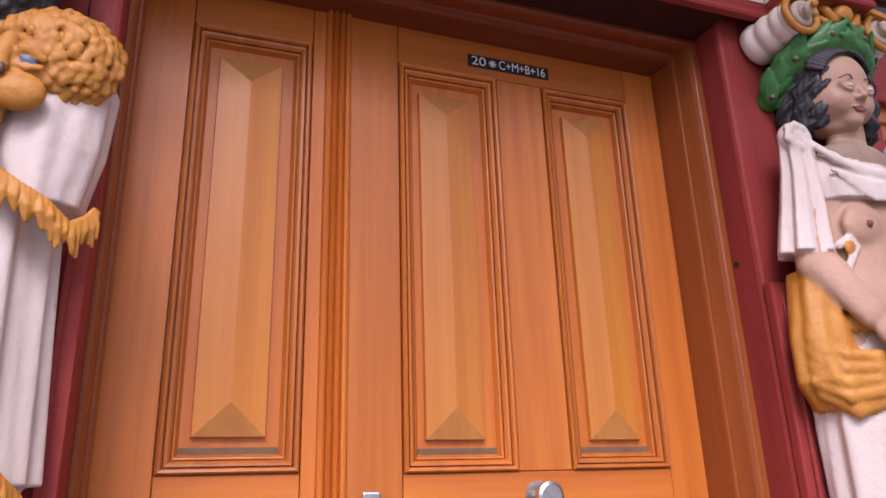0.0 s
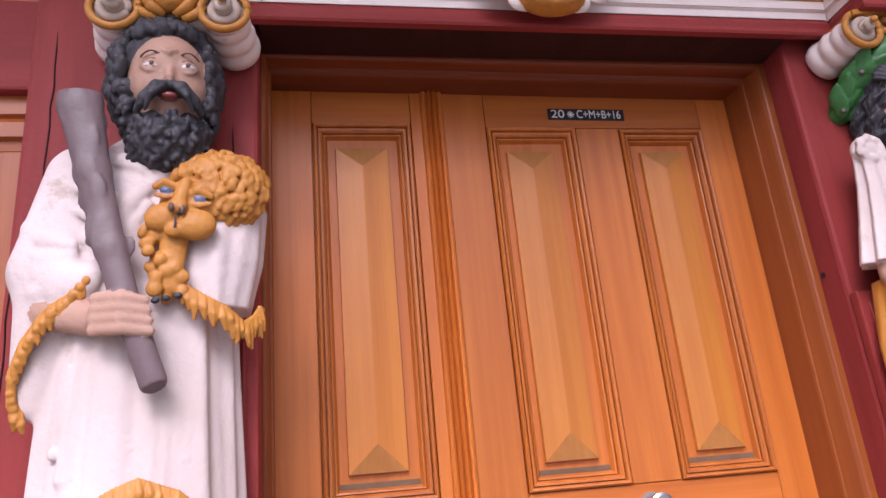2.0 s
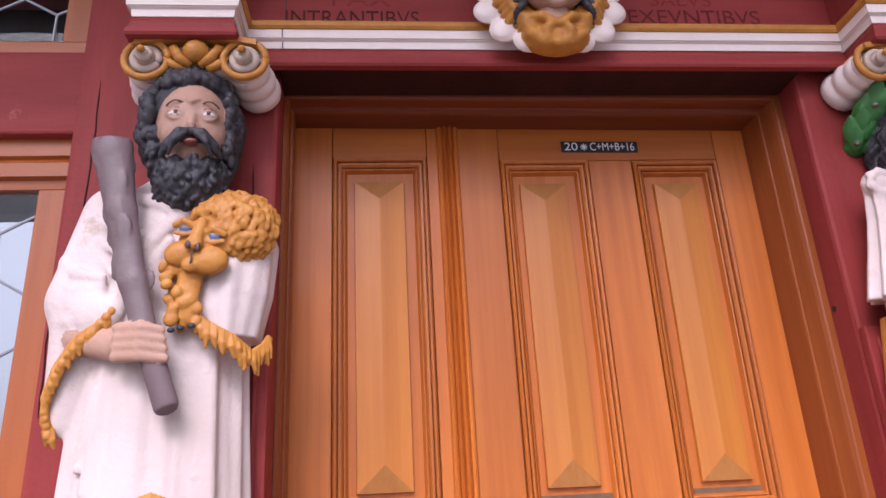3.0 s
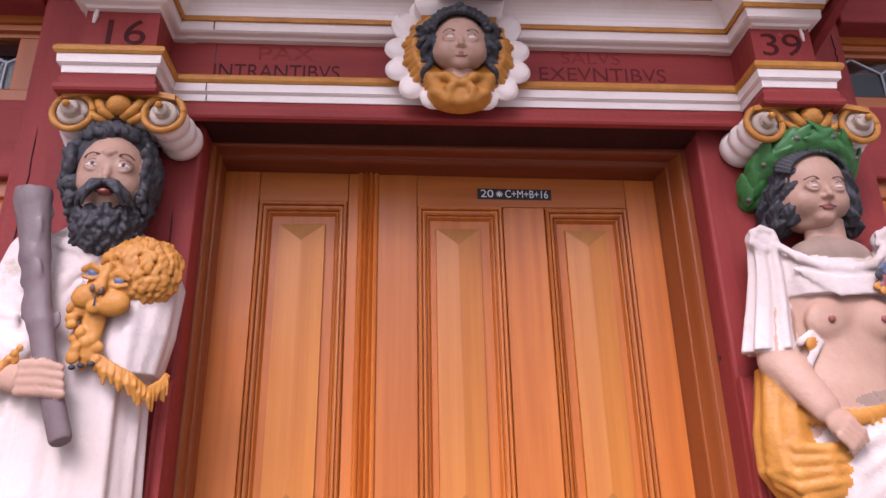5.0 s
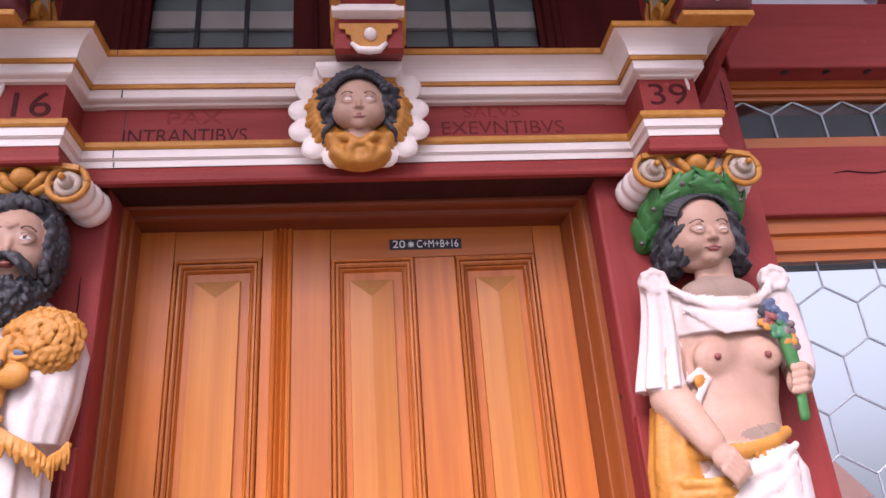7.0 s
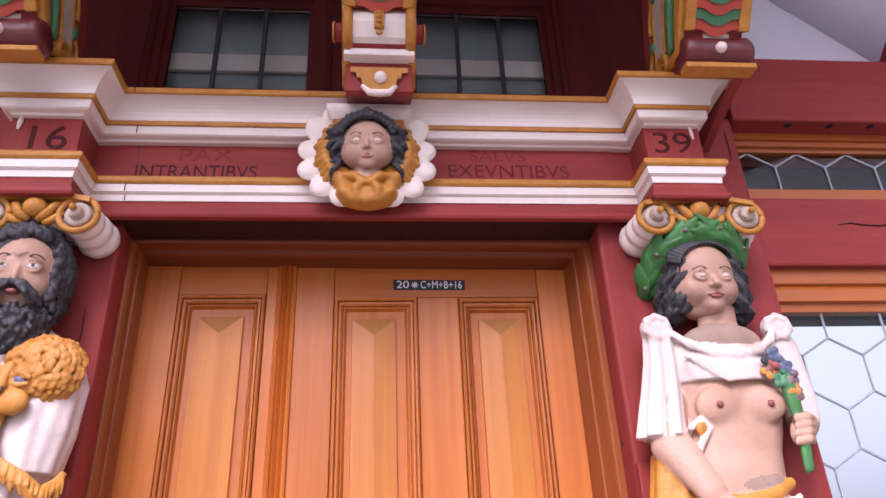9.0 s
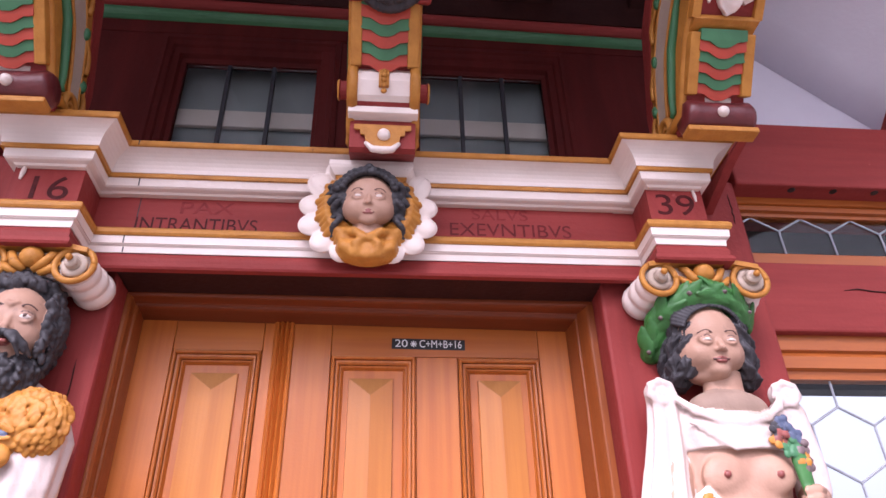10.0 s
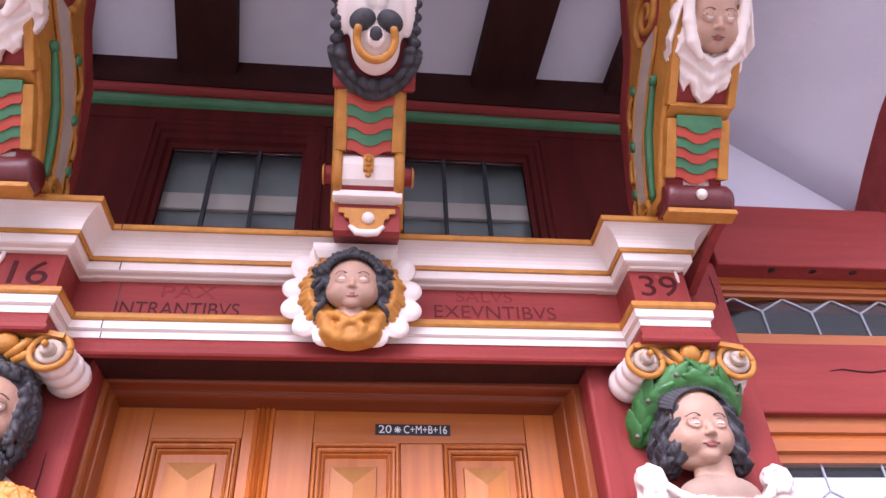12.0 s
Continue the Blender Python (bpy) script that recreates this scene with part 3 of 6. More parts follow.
board("rail", leaf, -0.594, -0.308, DOOR_FOOT, 0.55, PINE_H)
raised_panel(leaf, -0.594, -0.308, 1.453, 2.499, -0.530, -0.379, 1.528, 2.427)
raised_panel(leaf, -0.594, -0.308, 0.55, 1.22, -0.530, -0.379, 0.62, 1.15)
leaf2 = part("door_leaf", box(-0.212, 0.716, 0.041, THICK - 0.001, DOOR_FOOT, DOOR_TOP), PINE, door, "wide leaf with two raised panels and a round knob")
board("stile", leaf2, -0.212, -0.085, DOOR_FOOT, DOOR_TOP, PINE)
board("stile", leaf2, 0.610, 0.716, DOOR_FOOT, DOOR_TOP, PINE)
board("muntin", leaf2, 0.195, 0.333, 1.449, 2.483, PINE)
board("muntin", leaf2, 0.195, 0.333, 0.55, 1.22, PINE)
board("rail", leaf2, -0.085, 0.610, 2.483, DOOR_TOP, PINE_H)
board("rail_slip", leaf2, 0.333, 0.610, 2.476, 2.483, PINE_H)
board("rail", leaf2, -0.085, 0.610, 1.22, 1.449, PINE_H)
board("rail", leaf2, -0.085, 0.610, DOOR_FOOT, 0.55, PINE_H)
raised_panel(leaf2, -0.085, 0.195, 1.447, 2.486, -0.025, 0.122, 1.520, 2.414)
raised_panel(leaf2, 0.333, 0.610, 1.447, 2.479, 0.400, 0.545, 1.518, 2.411)
raised_panel(leaf2, -0.085, 0.195, 0.55, 1.22, -0.025, 0.122, 0.62, 1.15)
raised_panel(leaf2, 0.333, 0.610, 0.55, 1.22, 0.400, 0.545, 0.62, 1.15)
# reeded cover strip between the leaves
prof = [(-0.275, 0.03), (-0.275, -0.006)]
for i in range(4):
    c = -0.2665 + 0.0158 * i
    prof += [(c - 0.0055, -0.010), (c, -0.019 if i in (1, 2) else -0.014), (c + 0.0055, -0.010), (c + 0.0083, -0.004)]
prof += [(-0.211, -0.006), (-0.211, 0.03)]
part("astragal", prism(prof, "z", DOOR_FOOT, DOOR_TOP - 0.006), PINE, door, "reeded cover strip between the leaves")
knob = part("door_knob", tube([(0.238, 0.004, 1.394), (0.238, -0.006, 1.394), (0.238, -0.007, 1.394), (0.238, -0.035, 1.394), (0.238, -0.038, 1.394), (0.238, -0.066, 1.394), (0.238, -0.070, 1.394)], [0.034, 0.033, 0.014, 0.013, 0.028, 0.031, 0.024], 28), STEEL, door, "round brushed steel door knob", smooth=False)
plate = part("lock_plate", box(-0.176, -0.136, -0.006, 0.001, 1.322, 1.414, 0.005), STEEL, door, "steel lock plate with a keyhole")
part("keyhole", box(-0.159, -0.153, -0.0075, -0.005, 1.382, 1.400, 0.001), BLACK, plate)


def lettering(name, words, size, place, mat, parent, depth=0.0015, turn=(90, 0, 0), label="", stretch=1.0, centre=True):
    cu = bpy.data.curves.new(name, "FONT")
    cu.body, cu.size, cu.extrude = words, size, depth
    if centre:
        cu.align_x, cu.align_y = "CENTER", "CENTER"
    tmp = bpy.data.objects.new(name, cu)
    me = bpy.data.meshes.new_from_object(tmp)
    bpy.data.objects.remove(tmp)
    bpy.data.curves.remove(cu)
    me.transform(pose(*place, *turn) @ Matrix.Diagonal((stretch, 1, 1, 1)))
    me.materials.append(mat)
    ob = new(name, me)
    ob.parent = parent
    if label:
        tagged(ob, label=label)
    return ob


# ---- blessing sticker ----
sticker = thing("sticker", "black chalk-blessing sticker with white writing on the door", "sticker")
tilt = Matrix.Translation((0.237, -0.0008, 2.5295)) @ Matrix.Rotation(radians(0.6), 4, "Y")
strip = part("strip", box(-0.123, 0.123, -0.0006, 0.0006, -0.019, 0.019), BLACK, sticker)
strip.data.transform(tilt)
for words, x0, x1 in (("20", -0.112, -0.070), ("C+M+B+16", -0.030, 0.112)):
    w = lettering("writing", words, 0.037, (0, 0, 0), CHALK, sticker, 0.0003)
    xs = [v.co.x for v in w.data.vertices]
    w.data.transform(tilt @ Matrix.Translation(((x0 + x1) / 2, -0.0009, 0)) @ Matrix.Diagonal(((x1 - x0) / (max(xs) - min(xs)), 1, 1.05, 1)) @ Matrix.Translation((-(max(xs) + min(xs)) / 2, 0, 0)))
star = bmesh.new()
for k in range(4):
    bar = box(-0.0016, 0.0016, -0.0012, -0.0006, -0.0115, 0.0115)
    bar.transform(Matrix.Translation((-0.050, 0, 0)) @ Matrix.Rotation(math.pi * k / 4, 4, "Y"))
    tmp = bpy.data.meshes.new("tmp")
    bar.to_mesh(tmp)
    bar.free()
    star.from_mesh(tmp)
    bpy.data.meshes.remove(tmp)
star.transform(tilt)
part("star", star, CHALK, sticker, "white printed star")

# ---- entablature ----
entab = thing("entablature", "painted entablature with cream cornice, gilt fillets and a red frieze", "entablature", kind="structure")
PLAN = [(-1.025, -0.12), (-1.025, -0.375), (-0.86, -0.375), (-0.86, -0.24), (-0.775, -0.24), (-0.775, -0.244), (0.86, -0.244), (0.86, -0.24), (0.953, -0.24), (0.953, -0.375), (1.09, -0.375), (1.09, -0.12)]
part("lip", run([(0.03, 2.625), (0.052, 2.625), (0.056, 2.632), (0.054, 2.645), (0.047, 2.649), (0.047, 2.668), (0.04, 2.685), (0.03, 2.685)], PLAN), RED_H, entab)
part("white_fascia", run([(-0.02, 2.685), (0.044, 2.685), (0.046, 2.706), (0.052, 2.709), (0.052, 2.7115), (0.056, 2.7115), (0.058, 2.738), (-0.02, 2.738)], PLAN), WHITE, entab)
part("gilt_fillet", run([(-0.02, 2.738), (0.062, 2.738), (0.067, 2.745), (0.067, 2.757), (0.060, 2.766), (-0.02, 2.778)], PLAN), OCHRE, entab)
part("frieze", run([(-0.06, 2.765), (0.0, 2.765), (0.0, 2.95), (-0.06, 2.95)], PLAN), RED_H, entab)
part("white_fascia", run([(-0.02, 2.922), (0.020, 2.922), (0.026, 2.928), (0.042, 2.931), (0.048, 2.935), (0.050, 2.964), (-0.02, 2.964)], PLAN), WHITE, entab)
part("gilt_fillet", run([(-0.02, 2.964), (0.058, 2.964), (0.060, 2.977), (-0.02, 2.979)], PLAN), OCHRE, entab)
cove = [(-0.02, 2.977), (0.062, 2.977)] + [(0.062 + 0.055 * (1 - math.cos(a)), 2.979 + 0.060 * math.sin(a)) for a in [math.pi / 2 * i / 7 for i in range(1, 8)]] + [(-0.02, 3.040)]
part("white_cove", run(cove, PLAN), WHITE, entab)
part("gilt_fillet", run([(-0.02, 3.040), (0.122, 3.040), (0.125, 3.044), (0.124, 3.060), (-0.02, 3.070)], PLAN), OCHRE, entab)
for x0, x1 in ((-1.05, -0.842), (0.93, 1.118)):
    part("pedestal", box(x0, x1, -0.379, -0.2, 2.655, 3.055), RED, entab)
# centre break of the cornice under the middle bracket
CEN = [(-0.035, -0.24), (-0.035, -0.335), (0.10, -0.335), (0.10, -0.24)]
part("white_cap", run([(-0.05, 2.938), (0.048, 2.938), (0.062, 2.958), (0.066, 2.968), (0.066, 2.984), (-0.05, 2.984)], CEN), WHITE, entab)
part("gilt_fillet", run([(-0.05, 2.924), (0.040, 2.924), (0.046, 2.937), (-0.05, 2.937)], CEN), OCHRE, entab)
part("pedestal", box(-0.06, 0.12, -0.340, -0.2, 2.8, 2.98), RED, entab)


def inscribe(name, words, x0, x1, z, h, y, mat, label):
    ob = lettering(name, words, h * 1.4, (0, 0, 0), mat, entab, 0.0008, label=label)
    xs = [v.co.x for v in ob.data.vertices]
    zs = [v.co.z for v in ob.data.vertices]
    ob.data.transform(Matrix.Translation(((x0 + x1) / 2, y, z)) @ Matrix.Diagonal(((x1 - x0) / (max(xs) - min(xs)), 1, h / (max(zs) - min(zs)), 1)) @ Matrix.Translation((-(max(xs) + min(xs)) / 2, 0, -(max(zs) + min(zs)) / 2)))


inscribe("inscription", "INTRANTIBVS", -0.712, -0.33, 2.822, 0.050, -0.2442, LETTER, "dark carved letters")
inscribe("inscription", "EXEVNTIBVS", 0.295, 0.703, 2.836, 0.050, -0.2442, LETTER_DULL, "dull dark carved letters")
inscribe("inscription", "PAX", -0.58, -0.41, 2.888, 0.046, -0.2442, LETTER_FADED, "faded carved letters")
inscribe("inscription", "SALVS", 0.37, 0.56, 2.897, 0.042, -0.2442, LETTER_FADED, "faded carved letters")
inscribe("year", "16", -0.985, -0.875, 2.852, 0.085, -0.3797, LETTER, "dark carved numerals")
inscribe("year", "39", 0.958, 1.085, 2.865, 0.080, -0.3797, LETTER, "dark carved numerals")

# ---- upper wall with the transom windows ----
UP = -0.10
up_wall = thing("upper_wall", "oxblood boarded wall round the transom windows, jetty shade put into its colour", "wall", kind="structure")
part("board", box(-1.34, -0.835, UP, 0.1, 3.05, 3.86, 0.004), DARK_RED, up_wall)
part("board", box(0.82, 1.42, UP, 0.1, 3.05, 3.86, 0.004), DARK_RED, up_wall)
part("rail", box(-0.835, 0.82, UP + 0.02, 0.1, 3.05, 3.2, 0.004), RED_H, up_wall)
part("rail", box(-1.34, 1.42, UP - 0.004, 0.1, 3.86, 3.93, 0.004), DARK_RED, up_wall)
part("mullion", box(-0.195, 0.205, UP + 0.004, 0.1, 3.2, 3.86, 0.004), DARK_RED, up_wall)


def transom(name, x0, x1):
    win = thing(name, "transom window with dark bars in a moulded dark red frame", "window", kind="structure")
    z0, z1 = 3.2, 3.855
    path = [(x0, z0), (x0, z1), (x1, z1), (x1, z0)]
    prof = [(0.0, UP - 0.006), (0.018, UP - 0.010), (0.024, UP), (0.04, UP + 0.002), (0.046, UP + 0.014), (0.07, UP + 0.016), (0.078, UP + 0.035), (0.095, UP + 0.04), (0.095, UP + 0.07), (0.0, UP + 0.07)]
    bm = bmesh.new()
    corner = [(x0, z0, 1, 1), (x0, z1, 1, -1), (x1, z1, -1, -1), (x1, z0, -1, 1)]
    rr = [[bm.verts.new((x + sx * a, y, z + sz * a * 1.25)) for a, y in prof] for x, z, sx, sz in corner]
    for i in range(4):
        a, b = rr[i], rr[(i + 1) % 4]
        for j in range(len(prof)):
            bm.faces.new((a[j], a[(j + 1) % len(prof)], b[(j + 1) % len(prof)], b[j]))
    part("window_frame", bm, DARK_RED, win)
    gx0, gx1 = x0 + 0.09, x1 - 0.09
    pane = part("pane", box(gx0, gx1, UP + 0.052, UP + 0.056, z0 + 0.1, z1 - 0.12), GLASS, win)
    pane.visible_shadow = False
    for k in (1, 2):
        bx = gx0 + (gx1 - gx0) * k / 3
        part("glazing_bar", box(bx - 0.008, bx + 0.008, UP + 0.04, UP + 0.066, z0 + 0.1, z1 - 0.12, 0.003), DARK_BAR, win)
    # band and sheet are added behind the pane to imitate its reflections
    part("glass_band", box(gx0 - 0.05, gx1 + 0.05, 0.02, 0.04, 3.475, 3.56, 0.004), WHITE, win, "added pale band imitating a reflection in the glass")
    part("glass_backing", box(gx0 - 0.08, gx1 + 0.08, 0.045, 0.055, 3.2, 3.86), GLASS_TONE, win, "added grey-green sheet imitating the glass's pale reflection")
    return win


transom("window_5", -0.835, -0.118)
transom("window_6", 0.115, 0.82)

# ---- jetty ----
gt = thing("jetty_moulding", "green and red painted moulding under the jetty", "moulding", kind="structure")
def band(name, z0, z1, out, mat, round_it=False):
    bm = bmesh.new()
    rings = []
    for x, dz in ((-1.45, 0.02), (1.45, -0.035)):
        n = 8
        pts = [(UP + 0.02, z0 + dz)] + [(UP - out * math.sin(math.pi * i / n) ** 0.7 if round_it else UP - out, z0 + (z1 - z0) * i / n + dz) for i in range(n + 1)] + [(UP + 0.02, z1 + dz)]
        rings.append([bm.verts.new((x, y, z)) for y, z in pts])
    m = len(rings[0])
    for j in range(m):
        bm.faces.new((rings[0][j], rings[0][(j + 1) % m], rings[1][(j + 1) % m], rings[1][j]))
    bm.faces.new(rings[0])
    bm.faces.new(rings[1][::-1])
    return part(name, bm, mat, gt)


band("green_roll", 3.925, 3.985, 0.035, TEAL, True)
band("red_roll", 3.985, 4.045, 0.045, RED_H, True)
band("dark_fascia", 4.045, 4.33, 0.03, DARK_BEAM)

JS, SKEW, J0 = 0.17, 0.106, 4.165


def slope_bar(x0, x1, z0, z1, y0=-0.13, y1=-1.80):
    """A bar that runs out from the wall, rising and skewed like the floor beams."""
    bm = bmesh.new()
    rings = []
    for y in (y0, y1):
        dx, dz = -SKEW * (y - y0), -JS * (y - y0)
        rings.append([bm.verts.new((x + dx, y, z + dz)) for x, z in ((x0, z0), (x1, z0), (x1, z1), (x0, z1))])
    for j in range(4):
        bm.faces.new((rings[0][j], rings[0][(j + 1) % 4], rings[1][(j + 1) % 4], rings[1][j]))
    bm.faces.new(rings[0])
    bm.faces.new(rings[1][::-1])
    return bm


ceiling = link("ceiling", slope_bar(-1.5, 1.36, J0 + 0.06, J0 + 0.14), PLASTER)
tagged(ceiling, "white plaster between the jetty beams", "ceiling", kind="structure")
for x0, x1 in ((-1.42, -1.17), (-0.78, -0.53), (0.52, 0.80), (1.15, 1.34)):
    jb = timber("jetty_beam", slope_bar(x0, x1, J0 - 0.03, J0 + 0.09), DARK_BEAM, "dark brown floor beam under the jetty", "beam", 0)
# never in view: front and floor are added, sized for the shade they cast
jetty_front = timber("jetty_front", box(-3.6, 1.45, -1.97, -1.77, 4.22, 5.4), DARK_RED, "dark red jetty fascia beam, unseen, set to shade the wall below", "beam", 0)
timber("jetty_floor", box(-3.6, 1.9, -1.80, 0.12, 5.0, 5.1), DARK_BEAM, "dark boards closing the jetty", "floor", 0)

# plaster bay beside the right bracket
bay = thing("plaster_bay", "white plastered cove beside the bracket", "wall", kind="structure")
part("plaster_panel", box(1.36, 3.5, -0.12, 0.1, 3.33, 4.7), PLASTER, bay)
bm = bmesh.new()
grid = []
for i in range(13):
    u = i / 12
    row = []
    for j in range(11):
        v = j / 10
        A = Vector((1.40 + 0.78 * u, -0.122, 4.10 - 0.72 * u))
        out = Vector((0.10 * v, -1.6 * v, 0.62 * v ** 0.9 + 0.08 * math.sin(math.pi * v)))
        row.append(bm.verts.new(A + out))
    grid.append(row)
for i in range(12):
    for j in range(10):
        bm.faces.new((grid[i][j], grid[i + 1][j], grid[i + 1][j + 1], grid[i][j + 1]))
cove_ob = part("plaster_cove", bm, PLASTER, bay, smooth=True)
md = cove_ob.modifiers.new("thick", "SOLIDIFY")
md.thickness, md.offset = 0.04, 1
timber("bay_beam", prism([(-0.125, 3.30), (-1.75, 3.97), (-1.75, 4.2), (-0.125, 3.55)], "x", 2.10, 2.35), RED_H, "oxblood-painted beam beside the plaster cove", "beam")
lb = timber("left_bay_wall", box(-3.5, -1.34, -0.12, 0.1, 3.33, 4.7), PLASTER, "white plastered wall panel", "wall", 0)

# ---- small wear on the timber ----
peg = link("bore_hole", tube([(0.7735, -0.157, 1.944), (0.78, -0.157, 1.944)], 0.0085, 14), BLACK)
tagged(peg, "small drilled hole in the post's side", "hole", kind="structure")
rng = random.Random(21)


def crack(pts, r):
    ob = link("timber_crack", tube(pts, [r * 0.3] + [r] * (len(pts) - 2) + [r * 0.2], 6), DARK_BEAM)
    return tagged(ob, "fine dark drying crack in the painted post", "crack", kind="structure")


for x, z0, z1 in ((-0.785, 2.10, 2.36), (-1.20, 2.20, 2.62), (-1.245, 1.72, 2.06), (1.30, 2.90, 3.03)):
    n = 8
    crack([(x + rng.uniform(-.003, .003), FRONT - 0.0006, z0 + (z1 - z0) * i / n) for i in range(n + 1)], 0.0022)
drip = part("paint_drip", tube([(1.088, -0.384, 2.925), (1.092, -0.382, 2.900), (1.094, -0.380, 2.880)], [0.004, 0.006, 0.003], 8), WHITE, entab)
drip = part("paint_drip", tube([(-1.02, -0.384, 2.93), (-1.022, -0.383, 2.905), (-1.026, -0.381, 2.88)], [0.005, 0.008, 0.004], 8), WHITE, entab)
# open joint in the cornice and gilt chips
for z0, z1, y in ((2.936, 2.963, -0.2955), (3.042, 3.06, -0.3705), (2.713, 2.737, -0.3035), (2.687, 2.704, -0.2915), (2.775, 2.925, -0.2445)):
    part("open_joint", box(-0.7125, -0.7095, y, y + 0.03, z0, z1), BLACK, entab)

# ---- carved figures ----


def column(cv, rings, mat, folds=(), k=0.01, top_cut=None):
    """An elliptical shaft through rings of (z, cx, cy, rx, ry), its radius rippled by folds of (depth, count, phase, twist)."""
    zs = [r[0] for r in rings]
    big = max(max(r[3], r[4]) for r in rings) * 1.15
    lo = (min(r[1] for r in rings) - big, min(r[2] for r in rings) - big, zs[0])
    hi = (max(r[1] for r in rings) + big, max(r[2] for r in rings) + big, zs[-1])
    s, g = cv.window(lo, hi, 0.012)
    Z = g[2]
    cx, cy, rx, ry = [np.interp(Z, zs, [r[i] for r in rings]) for i in (1, 2, 3, 4)]
    dx, dy = g[0] - cx, g[1] - cy
    th = np.arctan2(dy / ry, dx / rx)
    ripple = 1.0 + sum(a * np.sin(n * th + ph + tw * Z) for a, n, ph, tw in folds)
    q = np.sqrt((dx / rx) ** 2 + (dy / ry) ** 2)
    d = (q - ripple) * np.minimum(rx, ry)
    d = np.maximum(d, np.maximum(zs[0] - Z, Z - zs[-1]))
    cv.put(s, d, mat, k)


def curls(cv, rng, centre, radii, count, size, mat, keep, k=0.004, stretch=1.3):
    """Locks of hair: small eggs over an ellipsoid, wherever keep(direction) holds."""
    made = 0
    while made < count:
        d = Vector((rng.gauss(0, 1), rng.gauss(0, 1), rng.gauss(0, 1))).normalized()
        if not keep(d):
            continue
        made += 1
        c = [centre[i] + d[i] * radii[i] * rng.uniform(0.94, 1.04) for i in range(3)]
        r = rng.uniform(*size)
        cv.egg(c, (r, r, r * stretch), mat, k, (rng.uniform(-50, 50), rng.uniform(-50, 50), 0))


def fringe(cv, rng, pts, r, mat, step=0.014, drop=0.018):
    """A ragged fur edge: tufts set close along a line."""
    i = 0
    for a, b in zip(pts, pts[1:]):
        a, b = Vector(a), Vector(b)
        n = max(2, int((b - a).length / step))
        for j in range(n):
            i += 1
            p = a.lerp(b, j / n)
            f = drop * rng.uniform(0.7, 1.35)
            lean = rng.uniform(-.007, .007) + 0.005
            mid = (p.x + lean * 0.5, p.y - 0.008 - 0.004 * (i % 2), p.z - f * 0.4)
            q = (p.x + lean, p.y - 0.003 + rng.uniform(-.005, .002), p.z - f)
            cv.rope([(p.x, p.y + 0.002, p.z + 0.010), mid, q], [r * 0.8, r * rng.uniform(.85, 1.1), r * 0.45], mat, 0.001)


def face(cv, c, s, skin, brow=LINE, iris=True):
    """Plain carved features on a head whose front is at c. s: scale."""
    x, y, z = c
    cv.rope([(x, y + 0.004 * s, z + 0.016 * s), (x, y - 0.006 * s, z + 0.0), (x, y - 0.016 * s, z - 0.018 * s)], [0.0065 * s, 0.007 * s, 0.0095 * s], skin, 0.009 * s)
    for sx in (-1, 1):
        cv.egg((x + sx * 0.0095 * s, y - 0.008 * s, z - 0.021 * s), 0.0065 * s, skin, 0.004 * s)
        ex = x + sx * 0.035 * s
        cv.egg((ex, y + 0.004 * s, z + 0.012 * s), (0.021 * s, 0.012 * s, 0.014 * s), skin, 0.010 * s)
        cv.egg((ex, y - 0.0045 * s, z + 0.010 * s), ((0.0145 if iris else 0.0125) * s, 0.0065 * s, (0.0044 if iris else 0.0042) * s), EYE, 0.0)
        if iris:
            cv.egg((ex, y - 0.0095 * s, z + 0.0125 * s), (0.0050 * s, 0.0035 * s, 0.0045 * s), LINE, 0.0)
        for k in range(6):
            u0, u1 = -1 + k / 3, -1 + (k + 1) / 3
            arc = lambda u, h, lift: (ex + sx * 0.018 * s * u, y - 0.0065 * s + 0.006 * s * u * u, z + lift * s + h * s * (1 - u * u))
            cv.bar(arc(u0, 0.009, 0.010), arc(u1, 0.009, 0.010), 0.0027 * s, 0.0027 * s, skin, 0.001)
            cv.bar(arc(u0, 0.0105, 0.0135), arc(u1, 0.0105, 0.0135), 0.0018 * s, 0.0018 * s, brow, 0.0)
            cv.bar(arc(u0, -0.009, 0.007), arc(u1, -0.009, 0.007), 0.0022 * s, 0.0022 * s, skin, 0.001)
            ar2 = lambda u: (ex + sx * 0.022 * s * u, y - 0.0045 * s + 0.010 * s * u * u, z + 0.030 * s + 0.011 * s * (1 - u * u))
            cv.bar(ar2(u0), ar2(u1), 0.0024 * s, 0.0024 * s, brow, 0.0)
        cv.egg((x + sx * 0.038 * s, y + 0.022 * s, z - 0.03 * s), (0.026 * s, 0.020 * s, 0.028 * s), skin, 0.03 * s)
    cv.egg((x, y + 0.010 * s, z - 0.052 * s), (0.026 * s, 0.012 * s, 0.018 * s), skin, 0.014 * s)
    for sx in (-1, 1):
        cv.bar((x, y - 0.006 * s, z - 0.0472 * s), (x + sx * 0.025 * s, y - 0.001 * s, z - 0.0505 * s), 0.0050 * s, 0.0024 * s, LIP, 0.0)
    cv.egg((x, y - 0.0045 * s, z - 0.0572 * s), (0.0165 * s, 0.007 * s, 0.0045 * s), LIP, 0.0)
    cv.bar((x - 0.021 * s, y - 0.005 * s, z - 0.0520 * s), (x + 0.021 * s, y - 0.005 * s, z - 0.0520 * s), 0.0028 * s, 0.0028 * s, LINE, 0.0)
    cv.egg((x, y + 0.012 * s, z - 0.082 * s), (0.022 * s, 0.016 * s, 0.016 * s), skin, 0.02 * s)


